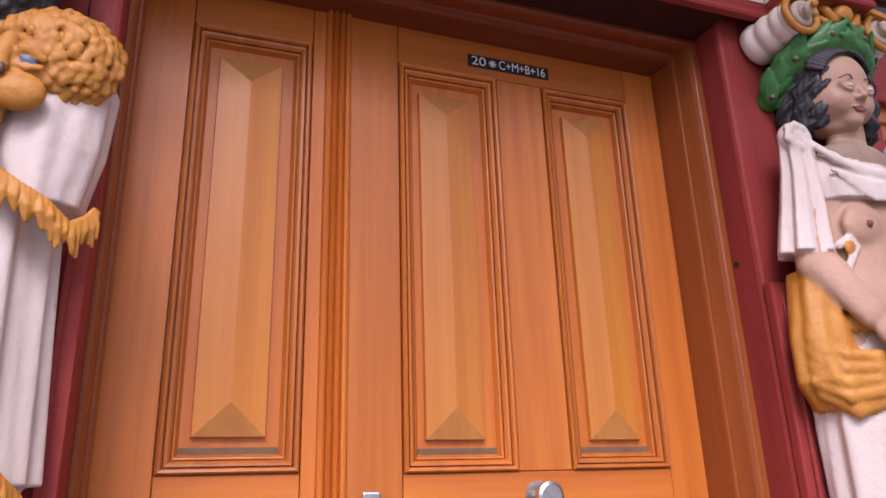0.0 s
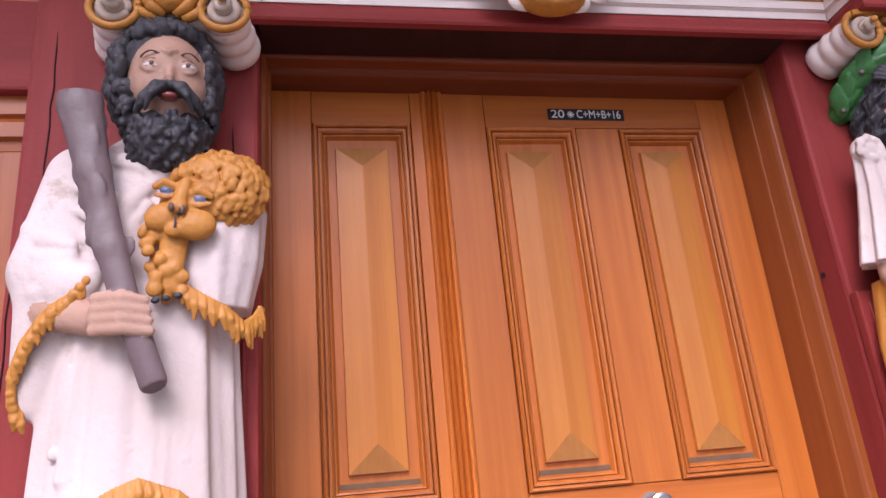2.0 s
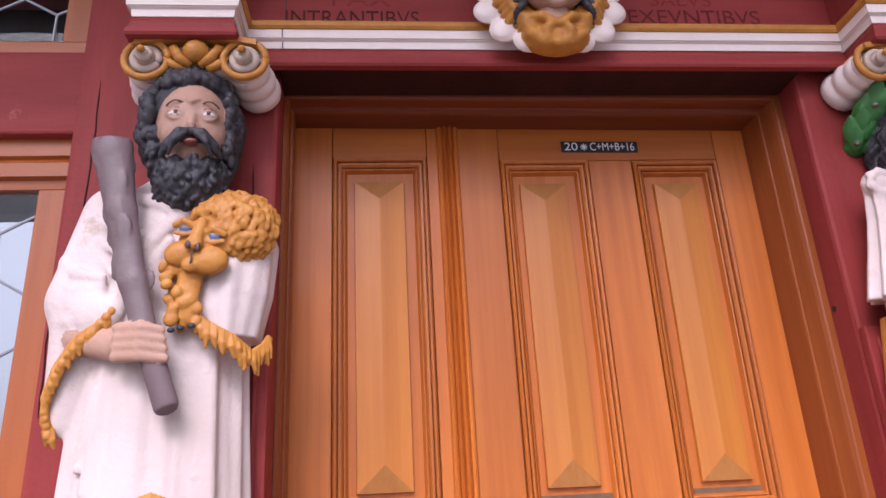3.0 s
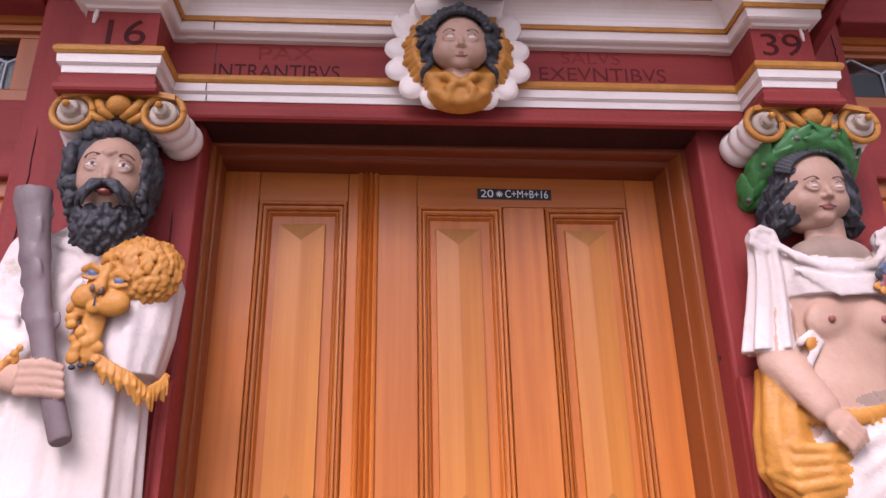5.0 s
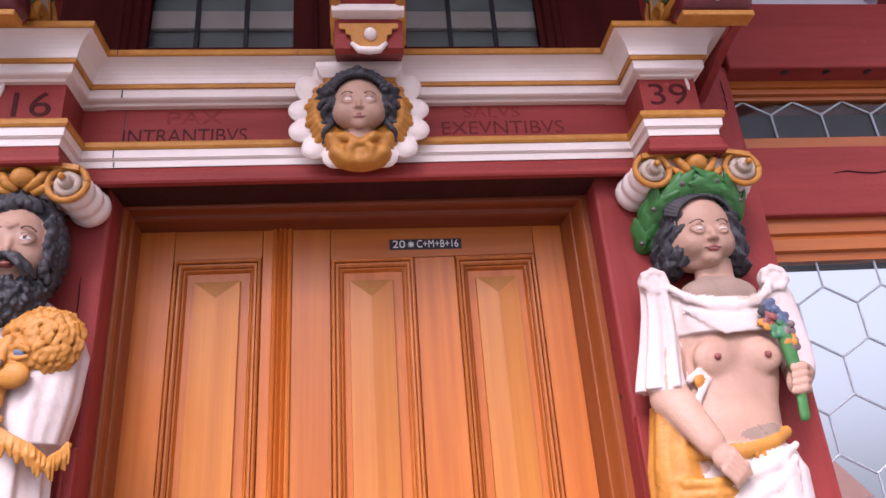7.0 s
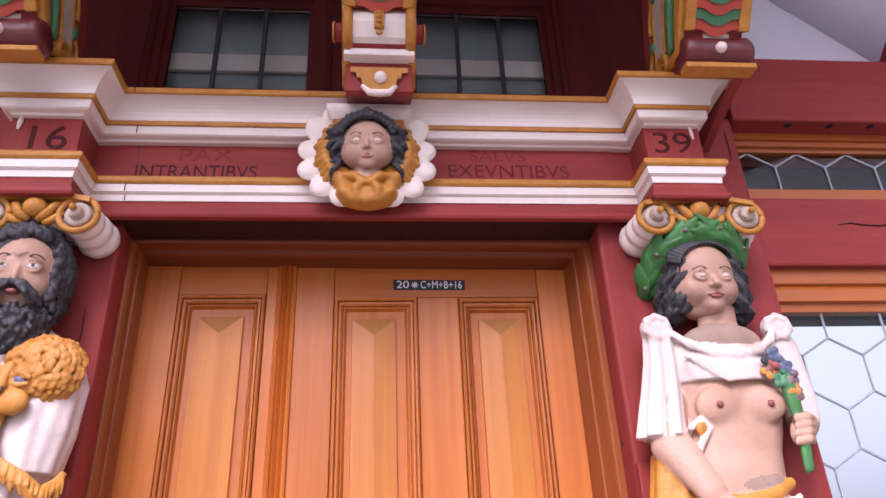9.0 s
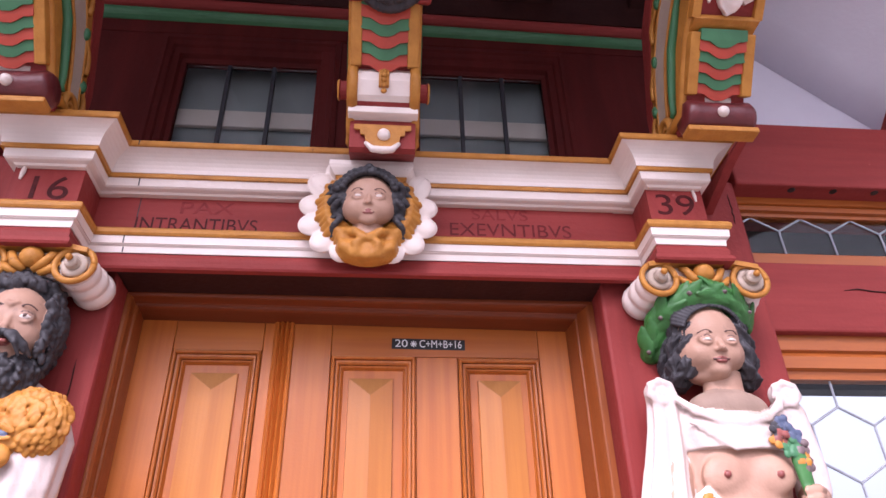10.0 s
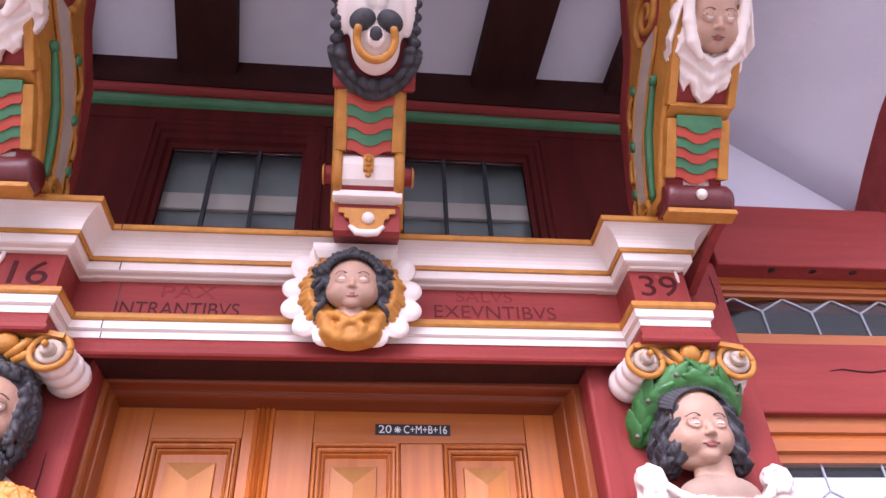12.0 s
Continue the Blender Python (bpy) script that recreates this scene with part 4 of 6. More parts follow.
def bearded_figure():
    rng = random.Random(11)
    cv = Carving((-1.26, -0.66, 1.02), (-0.66, -0.215, 2.25), 0.0045)
    fv = Carving((-1.21, -0.58, 1.31), (-0.67, -0.38, 1.90), 0.0028)
    # robe and inner skirt
    column(cv, [(1.02, -0.935, -0.345, 0.165, 0.13), (1.40, -0.935, -0.35, 0.172, 0.14)], ROBE, ((0.03, 9, 0.4, 1.5),))
    column(cv, [(1.39, -0.94, -0.35, 0.196, 0.168), (1.60, -0.94, -0.35, 0.186, 0.165), (1.80, -0.94, -0.35, 0.178, 0.16), (1.95, -0.935, -0.35, 0.18, 0.155), (2.08, -0.93, -0.345, 0.175, 0.13), (2.16, -0.93, -0.34, 0.13, 0.10), (2.20, -0.93, -0.345, 0.075, 0.075)], ROBE,
           ((0.036, 7, 0.9, 0.6), (0.028, 13, 2.0, -1.2), (0.014, 23, 0.3, 1.0)))
    # long seams and folds of the skirt
    for x0, x1, z0, z1, r in ((-0.88, -0.875, 1.44, 1.70, 0.006), (-0.985, -0.975, 1.50, 1.72, 0.008), (-1.06, -1.045, 1.50, 1.74, 0.011), (-0.81, -0.825, 1.44, 1.74, 0.010), (-0.84, -0.835, 1.52, 1.66, 0.006)):
        y = lambda x: -0.345 - 0.168 * math.sqrt(max(0.05, 1 - ((x + 0.94) / 0.196) ** 2))
        cv.bar((x0, y(x0) + 0.004, z0), (x1, y(x1) + 0.008, z1), r, r * 0.4, ROBE, 0.012)
    cv.bar((-1.075, -0.47, 1.56), (-1.06, -0.475, 1.70), 0.006, 0.006, ROBE, 0.004)
    cv.egg((-1.077, -0.473, 1.545), (0.011, 0.009, 0.012), ROBE, 0.004)
    # fur hem of the robe, an arch
    arch = [(-1.125, -0.44, 1.375), (-1.07, -0.485, 1.41), (-1.0, -0.515, 1.452), (-0.92, -0.523, 1.478), (-0.85, -0.51, 1.452), (-0.79, -0.475, 1.405), (-0.75, -0.42, 1.36)]
    cv.rope(arch, 0.008, OCHRE, 0.004)
    fringe(fv, rng, arch, 0.0075, OCHRE, 0.0085, 0.030)
    cv.egg((-0.94, -0.40, 1.22), (0.15, 0.12, 0.21), ROBE, 0.02)
    cv.egg((-0.985, -0.51, 1.36), (0.05, 0.03, 0.045), TEAL, 0.004)
    # collar and chest
    cv.rope([(-1.06, -0.40, 2.155), (-0.99, -0.455, 2.125), (-0.92, -0.475, 2.09), (-0.88, -0.46, 2.12)], 0.016, ROBE, 0.008)
    cv.rope([(-0.90, -0.47, 2.10), (-0.97, -0.49, 2.02), (-1.0, -0.50, 1.93)], 0.018, ROBE, 0.012)
    cv.rope([(-0.93, -0.485, 2.02), (-0.985, -0.505, 1.93), (-1.03, -0.51, 1.86)], [0.010, 0.014, 0.022], ROBE, 0.008)
    for i in range(3):
        cv.rope([(-1.10, -0.43, 2.08 - 0.04 * i), (-1.05, -0.47, 2.05 - 0.05 * i), (-1.0, -0.485, 2.04 - 0.045 * i)], 0.009, ROBE, 0.01)
    # the arm with the club, in a wide sleeve
    cv.bar((-1.09, -0.36, 2.11), (-1.125, -0.40, 1.90), 0.072, 0.082, ROBE, 0.02)
    cv.bar((-1.12, -0.41, 1.90), (-1.065, -0.475, 1.85), 0.075, 0.055, ROBE, 0.02)
    cv.bar((-1.12, -0.41, 1.87), (-1.15, -0.40, 1.67), 0.062, 0.03, ROBE, 0.02)
    cv.bar((-1.10, -0.42, 1.84), (-1.12, -0.42, 1.72), 0.05, 0.02, ROBE, 0.015)
    for i in range(4):
        cv.rope([(-1.175, -0.41, 1.99 - 0.035 * i), (-1.13, -0.475, 1.95 - 0.035 * i), (-1.07, -0.492, 1.935 - 0.022 * i)], 0.012, ROBE, 0.012)
    sleeve = [(-1.035, -0.515, 1.865), (-1.075, -0.515, 1.82), (-1.115, -0.495, 1.785), (-1.15, -0.47, 1.74), (-1.17, -0.445, 1.69), (-1.165, -0.43, 1.64), (-1.145, -0.43, 1.605)]
    cv.bar((-1.115, -0.415, 1.84), (-1.138, -0.402, 1.645), 0.066, 0.034, ROBE, 0.02)
    fv.rope(sleeve, 0.008, OCHRE, 0.003)
    fringe(fv, rng, sleeve, 0.0090, OCHRE, 0.0085, 0.026)
    cv.bar((-1.11, -0.455, 1.81), (-1.01, -0.535, 1.78), 0.036, 0.032, SKIN, 0.008)
    # club
    cv.rope([(-1.085, -0.535, 2.285), (-1.07, -0.54, 2.23), (-1.03, -0.555, 2.07), (-0.985, -0.575, 1.91), (-0.945, -0.585, 1.79), (-0.895, -0.575, 1.655)], [0.038, 0.045, 0.034, 0.029, 0.026, 0.026], CLUB, 0.012)
    for i in range(14):
        f = rng.uniform(0, 0.7)
        a = rng.uniform(math.pi * 0.9, math.pi * 2.1)
        px, pz = -1.08 + 0.145 * f, 2.27 - 0.53 * f
        cv.egg((px + 0.034 * math.cos(a), -0.54 - 0.045 * f + 0.034 * math.sin(a), pz), (rng.uniform(.008, .016), 0.004, rng.uniform(.012, .030)), CLUB, 0.010)
    cv.egg((-0.872, -0.600, 1.606), (0.13, 0.058, 0.046), CLUB, 0.0, (0, -20, 0), cut=True)
    # fist
    cv.egg((-0.975, -0.56, 1.778), (0.047, 0.034, 0.036), SKIN, 0.01)
    for i in range(4):
        z = 1.808 - 0.0195 * i
        cv.rope([(-1.005, -0.575, z + 0.004), (-0.955, -0.610, z + 0.001), (-0.912 + 0.004 * i, -0.603, z - 0.006)], [0.0130, 0.0120, 0.0095], SKIN, 0.004)
    # cape over the other shoulder
    column(cv, [(1.80, -0.80, -0.39, 0.075, 0.12), (1.90, -0.80, -0.39, 0.098, 0.135), (2.02, -0.79, -0.38, 0.095, 0.13), (2.10, -0.80, -0.37, 0.07, 0.10)], ROBE, ((0.035, 7, 0.5, 6.0), (0.02, 13, 0.5, -3.0)), 0.012)
    cape = [(-0.875, -0.52, 1.865), (-0.85, -0.535, 1.83), (-0.81, -0.535, 1.805), (-0.77, -0.52, 1.785), (-0.735, -0.49, 1.755), (-0.715, -0.45, 1.775), (-0.703, -0.42, 1.80)]
    cv.rope(cape, 0.008, OCHRE, 0.004)
    fringe(fv, rng, cape, 0.0075, OCHRE, 0.0085, 0.034)
    # fur head on the shoulder: mane, muzzle, curls hanging down
    lv = Carving((-0.98, -0.63, 1.78), (-0.67, -0.34, 2.17), 0.0032)
    lv.egg((-0.79, -0.475, 2.045), (0.092, 0.07, 0.072), OCHRE, 0.01, (0, -14, 0))
    curls(lv, rng, (-0.79, -0.475, 2.047), (0.099, 0.078, 0.080), 360, (0.0075, 0.0115), OCHRE, lambda d: d.y < 0.3 and (d.x > -0.35 or d.z > 0.35), 0.0004, 1.4)
    lv.egg((-0.848, -0.525, 2.005), (0.056, 0.045, 0.058), OCHRE, 0.014, (0, 25, 0))
    lv.egg((-0.892, -0.556, 1.974), (0.036, 0.032, 0.030), OCHRE, 0.005)
    lv.egg((-0.826, -0.562, 1.956), (0.040, 0.034, 0.032), OCHRE, 0.005)
    lv.egg((-0.866, -0.572, 1.945), (0.020, 0.018, 0.016), OCHRE, 0.004)
    lv.egg((-0.862, -0.584, 1.992), (0.020, 0.016, 0.015), OCHRE, 0.005)
    lv.bar((-0.85, -0.56, 2.045), (-0.860, -0.582, 1.998), 0.013, 0.014, OCHRE, 0.008)
    for x, z in ((-0.872, 1.987), (-0.850, 1.980)):
        lv.egg((x, -0.598, z), (0.0060, 0.007, 0.0105), LINE, 0.0)
    lv.bar((-0.862, -0.594, 1.975), (-0.864, -0.592, 1.948), 0.0026, 0.0026, HAIR, 0.0)
    for x, z, yy in ((-0.886, 2.030, -0.560), (-0.820, 2.010, -0.562)):
        lv.egg((x, yy, z), (0.0145, 0.013, 0.0095), BLUE, 0.0, (0, 20, 0))
        lv.rope([(x - 0.022, yy - 0.002, z + 0.010), (x - 0.002, yy - 0.012, z + 0.018), (x + 0.022, yy - 0.004, z + 0.006)], 0.0075, OCHRE, 0.003)
        lv.rope([(x - 0.020, yy - 0.003, z - 0.008), (x, yy - 0.008, z - 0.014), (x + 0.020, yy - 0.003, z - 0.010)], 0.005, OCHRE, 0.003)
    for i in range(26):
        f = i / 25
        lv.egg((-0.905 + 0.028 * math.sin(i * 2.4) + 0.032 * f, -0.54 - 0.014 * math.cos(i * 1.9), 1.965 - 0.145 * f), (rng.uniform(.010, .017), 0.014, rng.uniform(.011, .018)), OCHRE, 0.002, (0, rng.uniform(-40, 40), 0))
    lv.bar((-0.87, -0.53, 1.95), (-0.875, -0.53, 1.84), 0.03, 0.02, OCHRE, 0.008)
    for dx in (0.0, 0.02, 0.042):
        lv.egg((-0.90 + dx, -0.555, 1.808 + 0.2 * dx), (0.009, 0.010, 0.006), HAIR, 0.0)
    # neck and head, tipped back, on a finer grid
    hv = Carving((-1.085, -0.565, 2.10), (-0.755, -0.23, 2.585), 0.003)
    hv.bar((-0.93, -0.36, 2.08), (-0.928, -0.395, 2.28), 0.07, 0.064, SKIN, 0.02)
    hv.egg((-0.920, -0.395, 2.370), (0.088, 0.095, 0.128), SKIN, 0.02, (-8, 0, 0))
    hv.egg((-0.928, -0.365, 2.395), (0.108, 0.100, 0.128), HAIR, 0.0)
    hv.egg((-0.920, -0.41, 2.372), (0.088, 0.084, 0.112), SKIN, 0.0)
    curls(hv, rng, (-0.928, -0.375, 2.385), (0.118, 0.108, 0.142), 900, (0.0085, 0.0135), HAIR, lambda d: not (d.y < -0.12 and abs(d.x) < 0.76 and d.z < 0.68) and d.z > -0.75 and d.y < 0.75, 0.0015, 1.7)
    face(hv, (-0.916, -0.484, 2.372), 1.06, SKIN)
    hv.rope([(-0.932, -0.486, 2.42), (-0.918, -0.490, 2.413), (-0.905, -0.486, 2.42)], 0.004, SKIN, 0.008)
    hv.turn = Matrix.Translation((-0.922, -0.312, 2.277)) @ Matrix.Rotation(radians(7), 4, 'X') @ Matrix.Rotation(radians(9), 4, 'Z') @ Matrix.Diagonal((1.0, 1.0, 1.06, 1)) @ Matrix.Translation((0.925, 0.38, -2.26))
    # beard and moustache
    hv.egg((-0.918, -0.43, 2.248), (0.074, 0.060, 0.072), HAIR, 0.006)
    curls(hv, rng, (-0.918, -0.425, 2.248), (0.079, 0.070, 0.082), 420, (0.0065, 0.0105), HAIR, lambda d: d.y < 0.2 and d.z < 0.30, 0.001, 2.2)
    for sx in (-1, 1):
        curls(hv, rng, (-0.918 + sx * 0.085, -0.42, 2.31), (0.014, 0.05, 0.055), 60, (0.0065, 0.010), HAIR, lambda d: d.y < 0.3, 0.001, 1.8)
        hv.rope([(-0.916, -0.503, 2.337), (-0.916 + sx * 0.026, -0.510, 2.328), (-0.916 + sx * 0.050, -0.498, 2.306), (-0.916 + sx * 0.066, -0.482, 2.286)], [0.009, 0.0135, 0.013, 0.007], HAIR, 0.003)
        hv.rope([(-0.916 + sx * 0.01, -0.512, 2.335), (-0.916 + sx * 0.034, -0.518, 2.318), (-0.916 + sx * 0.056, -0.500, 2.292)], 0.0062, HAIR, 0.0008)
        hv.rope([(-0.916 + sx * 0.012, -0.516, 2.328), (-0.916 + sx * 0.036, -0.520, 2.308), (-0.916 + sx * 0.048, -0.505, 2.280)], [0.006, 0.007, 0.004], HAIR, 0.0008)
    hv.egg((-0.916, -0.506, 2.312), (0.017, 0.010, 0.0065), LIP, 0.0)
    for grid in (cv, fv, lv):
        grid.settle = lambda v: np.stack([v[:, 0] - 0.008, -0.232 + (v[:, 1] + 0.23) * 0.58, 1.525 + (v[:, 2] - 1.478) * 1.045], 1)
    ob = cv.skin("statue", others=(fv, lv, hv))
    return tagged(ob, "painted wooden figure with dark beard, pale robe and club", "statue", "portal figures")


def draped_figure():
    rng = random.Random(5)
    cv = Carving((0.70, -0.64, 1.02), (1.34, -0.215, 2.26), 0.0045)
    # skirt
    column(cv, [(1.02, 1.02, -0.35, 0.16, 0.13), (1.30, 1.02, -0.35, 0.17, 0.145), (1.55, 1.035, -0.36, 0.185, 0.155), (1.68, 1.04, -0.36, 0.175, 0.15), (1.74, 1.03, -0.355, 0.15, 0.135)], ROBE,
           ((0.045, 8, 0.2, 2.4), (0.02, 15, 1.0, -2.0)))
    for i in range(6):
        f = i / 5
        cv.rope([(1.165 - 0.015 * f, -0.455 - 0.02 * f, 1.735 - 0.035 * i), (1.09, -0.50, 1.69 - 0.05 * i), (1.0 - 0.02 * f, -0.505, 1.66 - 0.07 * i)], [0.010, 0.009, 0.004], ROBE, 0.020)
    # trunk
    column(cv, [(1.66, 1.02, -0.35, 0.16, 0.14), (1.74, 1.015, -0.355, 0.148, 0.138), (1.85, 1.01, -0.355, 0.138, 0.122), (1.95, 1.01, -0.35, 0.148, 0.118), (2.06, 1.01, -0.345, 0.165, 0.112), (2.13, 1.015, -0.34, 0.155, 0.09), (2.17, 1.02, -0.345, 0.09, 0.07)], SKIN, (), 0.015)
    cv.egg((1.012, -0.41, 1.79), (0.105, 0.075, 0.075), SKIN, 0.02)
    cv.egg((1.03, -0.425, 1.765), (0.105, 0.068, 0.050), WORN, 0.006)
    for x in (0.948, 1.085):
        cv.egg((x, -0.448, 1.968), (0.060, 0.042, 0.050), SKIN, 0.018)
    # girdle and gilt cloth
    cv.rope([(0.885, -0.44, 1.735), (0.95, -0.487, 1.725), (1.02, -0.497, 1.725), (1.10, -0.475, 1.745), (1.15, -0.42, 1.77)], 0.017, OCHRE, 0.004)
    for i in range(12):
        cv.bar((0.90 + 0.02 * i, -0.455 - 0.045 * math.sin(i / 11 * 3.1), 1.742), (0.905 + 0.02 * i, -0.46 - 0.045 * math.sin(i / 11 * 3.1), 1.712), 0.006, 0.005, OCHRE, 0.002)
    column(cv, [(1.535, 0.895, -0.37, 0.060, 0.085), (1.60, 0.88, -0.37, 0.088, 0.115), (1.70, 0.86, -0.365, 0.075, 0.10), (1.86, 0.835, -0.35, 0.05, 0.085)], OCHRE, ((0.05, 6, 0.5, 9.0), (0.02, 11, 0, -4.0)), 0.012)
    for i in range(4):
        cv.rope([(0.81, -0.40, 1.70 - 0.034 * i), (0.86, -0.475, 1.655 - 0.032 * i), (0.93, -0.505, 1.65 - 0.026 * i), (0.985, -0.50, 1.66 - 0.03 * i)], 0.014, OCHRE, 0.010)
    cv.rope([(0.83, -0.40, 1.575), (0.88, -0.465, 1.535), (0.95, -0.49, 1.555), (0.99, -0.49, 1.61)], 0.020, OCHRE, 0.010)
    # white drapery over the breast
    column(cv, [(2.035, 1.01, -0.35, 0.158, 0.142), (2.08, 1.01, -0.35, 0.172, 0.138), (2.13, 1.012, -0.345, 0.168, 0.115), (2.15, 1.012, -0.345, 0.155, 0.10)], ROBE, ((0.02, 13, 0.2, 6.0),), 0.006)
    cv.egg((1.02, -0.375, 2.152), (0.118, 0.088, 0.056), WORN, 0.008)
    cv.rope([(0.85, -0.40, 2.19), (0.90, -0.455, 2.135), (0.96, -0.478, 2.105), (1.03, -0.483, 2.10), (1.10, -0.468, 2.115), (1.15, -0.435, 2.15), (1.18, -0.40, 2.19)], 0.011, ROBE, 0.014)
    for i in range(4):
        cv.rope([(0.88 + 0.02 * i, -0.46 - 0.005 * i, 2.10 - 0.015 * i), (0.98, -0.492, 2.068 - 0.013 * i), (1.10, -0.478, 2.075 - 0.012 * i)], 0.006, ROBE, 0.008)
    # shoulder knots
    for x, y in ((0.828, -0.375), (1.198, -0.37)):
        cv.egg((x, y, 2.195), (0.044, 0.042, 0.040), ROBE, 0.01)
        for i in range(7):
            a = i * 0.9
            cv.rope([(x + 0.03 * math.cos(a), y - 0.036, 2.195 + 0.028 * math.sin(a)), (x + 0.036 * math.cos(a + 0.7), y - 0.028, 2.195 + 0.034 * math.sin(a + 0.7))], 0.011, ROBE, 0.004)
    # flared sleeve
    column(cv, [(1.895, 0.812, -0.375, 0.072, 0.085), (1.99, 0.815, -0.37, 0.062, 0.075), (2.10, 0.835, -0.365, 0.052, 0.06), (2.18, 0.84, -0.365, 0.045, 0.045)], ROBE, ((0.15, 6, 0.7, 1.0), (0.07, 11, 0, 2)), 0.01)
    cv.rope([(0.875, -0.44, 1.915), (0.905, -0.45, 1.935), (0.92, -0.45, 1.91), (0.905, -0.455, 1.885), (0.895, -0.45, 1.86)], 0.011, ROBE, 0.005)
    cv.egg((0.898, -0.455, 1.907), (0.016, 0.012, 0.018), OCHRE, 0.002)
    # arm laid across
    cv.bar((0.825, -0.385, 1.98), (0.822, -0.40, 1.88), 0.05, 0.05, SKIN, 0.01)
    cv.bar((0.822, -0.40, 1.885), (0.92, -0.515, 1.745), 0.050, 0.034, SKIN, 0.012)
    cv.egg((0.955, -0.535, 1.705), (0.045, 0.026, 0.033), SKIN, 0.010, (0, 35, 0))
    for i in range(4):
        cv.rope([(0.965 - 0.008 * i, -0.553, 1.715 - 0.012 * i), (0.998 - 0.010 * i, -0.553, 1.688 - 0.012 * i), (1.008 - 0.012 * i, -0.545, 1.668 - 0.010 * i)], [0.011, 0.010, 0.008], SKIN, 0.003)
    # other arm, fist with a posy
    cv.bar((1.205, -0.34, 2.14), (1.225, -0.34, 1.95), 0.055, 0.05, ROBE, 0.01)
    cv.bar((1.225, -0.34, 1.93), (1.19, -0.43, 1.895), 0.045, 0.034, SKIN, 0.01)
    cv.egg((1.175, -0.465, 1.895), (0.032, 0.028, 0.036), SKIN, 0.008)
    cv.rope([(1.178, -0.505, 1.80), (1.165, -0.50, 1.90), (1.145, -0.495, 2.0)], [0.014, 0.015, 0.022], GREEN, 0.004)
    for i in range(4):
        z = 1.925 - 0.019 * i
        cv.rope([(1.20, -0.485, z), (1.178, -0.520, z), (1.150, -0.515, z - 0.004)], 0.0105, SKIN, 0.003)
    posy = [(BLUE, 1.125, 2.095), (HAIR, 1.10, 2.075), (OCHRE, 1.095, 2.045), (BLUE, 1.15, 2.06), (LIP, 1.11, 2.055), (CLUB, 1.16, 2.03), (OCHRE, 1.155, 2.0), (CLUB, 1.165, 1.985), (TEAL, 1.135, 2.035), (BLUE, 1.135, 2.07), (TEAL, 1.12, 2.02)]
    for m, x, z in posy:
        for j in range(4):
            a = j * 1.57 + x * 40
            cv.egg((x + 0.012 * math.cos(a), -0.505 + rng.uniform(-.008, .008), z + 0.012 * math.sin(a)), (0.011, 0.008, 0.011), m, 0.001)
    # neck, head, hair, wreath, on a finer grid
    hv = Carving((0.80, -0.56, 2.10), (1.26, -0.225, 2.57), 0.003)
    cv.bar((1.02, -0.345, 2.08), (1.03, -0.365, 2.27), 0.066, 0.056, SKIN, 0.012)
    hv.egg((1.030, -0.372, 2.348), (0.090, 0.088, 0.112), SKIN, 0.02, (-6, 0, 0))
    hv.egg((1.028, -0.392, 2.285), (0.072, 0.066, 0.060), SKIN, 0.02)
    for sx in (-1, 1):
        hv.egg((1.028 + sx * 0.043, -0.402, 2.288), (0.048, 0.044, 0.052), SKIN, 0.02)
    hv.egg((1.028, -0.420, 2.236), (0.034, 0.026, 0.022), SKIN, 0.02)
    hv.egg((1.028, -0.385, 2.222), (0.060, 0.050, 0.024), SKIN, 0.015)
    hv.turn = Matrix.Translation((1.044, -0.275, 2.300)) @ Matrix.Rotation(radians(12), 4, 'X') @ Matrix.Rotation(radians(3), 4, 'Z') @ Matrix.Diagonal((1.08, 1.05, 0.94, 1)) @ Matrix.Translation((-1.03, 0.36, -2.22))
    face(hv, (1.026, -0.458, 2.316), 0.98, SKIN, iris=False)
    hv.egg((1.035, -0.325, 2.37), (0.104, 0.080, 0.115), HAIR, 0.003)
    # ringlets: twisted locks, three a side
    for sx in (-1, 1):
        for j, (dx, y, z0, z1, r) in enumerate(((0.090, -0.405, 2.215, 2.41, 0.024), (0.112, -0.375, 2.19, 2.42, 0.027), (0.122, -0.335, 2.19, 2.41, 0.026), (0.088, -0.35, 2.18, 2.40, 0.026))):
            x = 1.032 + (dx if sx > 0 else -0.80 * dx)
            column(hv, [(z0, x + sx * 0.004, y + 0.01, r * 0.6, r * 0.6), (z0 + 0.03, x + sx * 0.003, y, r, r), ((z0 + z1) / 2, x, y, r * 1.05, r), (z1 - 0.03, x - sx * 0.016, y, r * 0.95, r), (z1, x - sx * 0.030, y + 0.004, r * 0.7, r * 0.7)], HAIR,
                   ((0.22, 2, 1.3 * j, sx * 100.0), (0.09, 6, 0.7 * j, sx * 150.0), (0.05, 13, 0.4, -sx * 60.0)), 0.001)
    for i in range(24):
        a = math.pi * (0.06 + 0.88 * i / 23)
        hv.bar((1.032 + 0.084 * math.cos(a), -0.420 - 0.016 * math.sin(a), 2.362 + 0.078 * math.sin(a)), (1.032 + 0.100 * math.cos(a + 0.12), -0.395 - 0.016 * math.sin(a), 2.372 + 0.094 * math.sin(a)), 0.0050, 0.0085, HAIR, 0.0)
    ring = [(0.902, -0.295, 2.31), (0.908, -0.325, 2.380), (0.932, -0.37, 2.436), (0.98, -0.40, 2.474), (1.04, -0.408, 2.486), (1.105, -0.395, 2.470), (1.15, -0.36, 2.424), (1.168, -0.32, 2.37)]
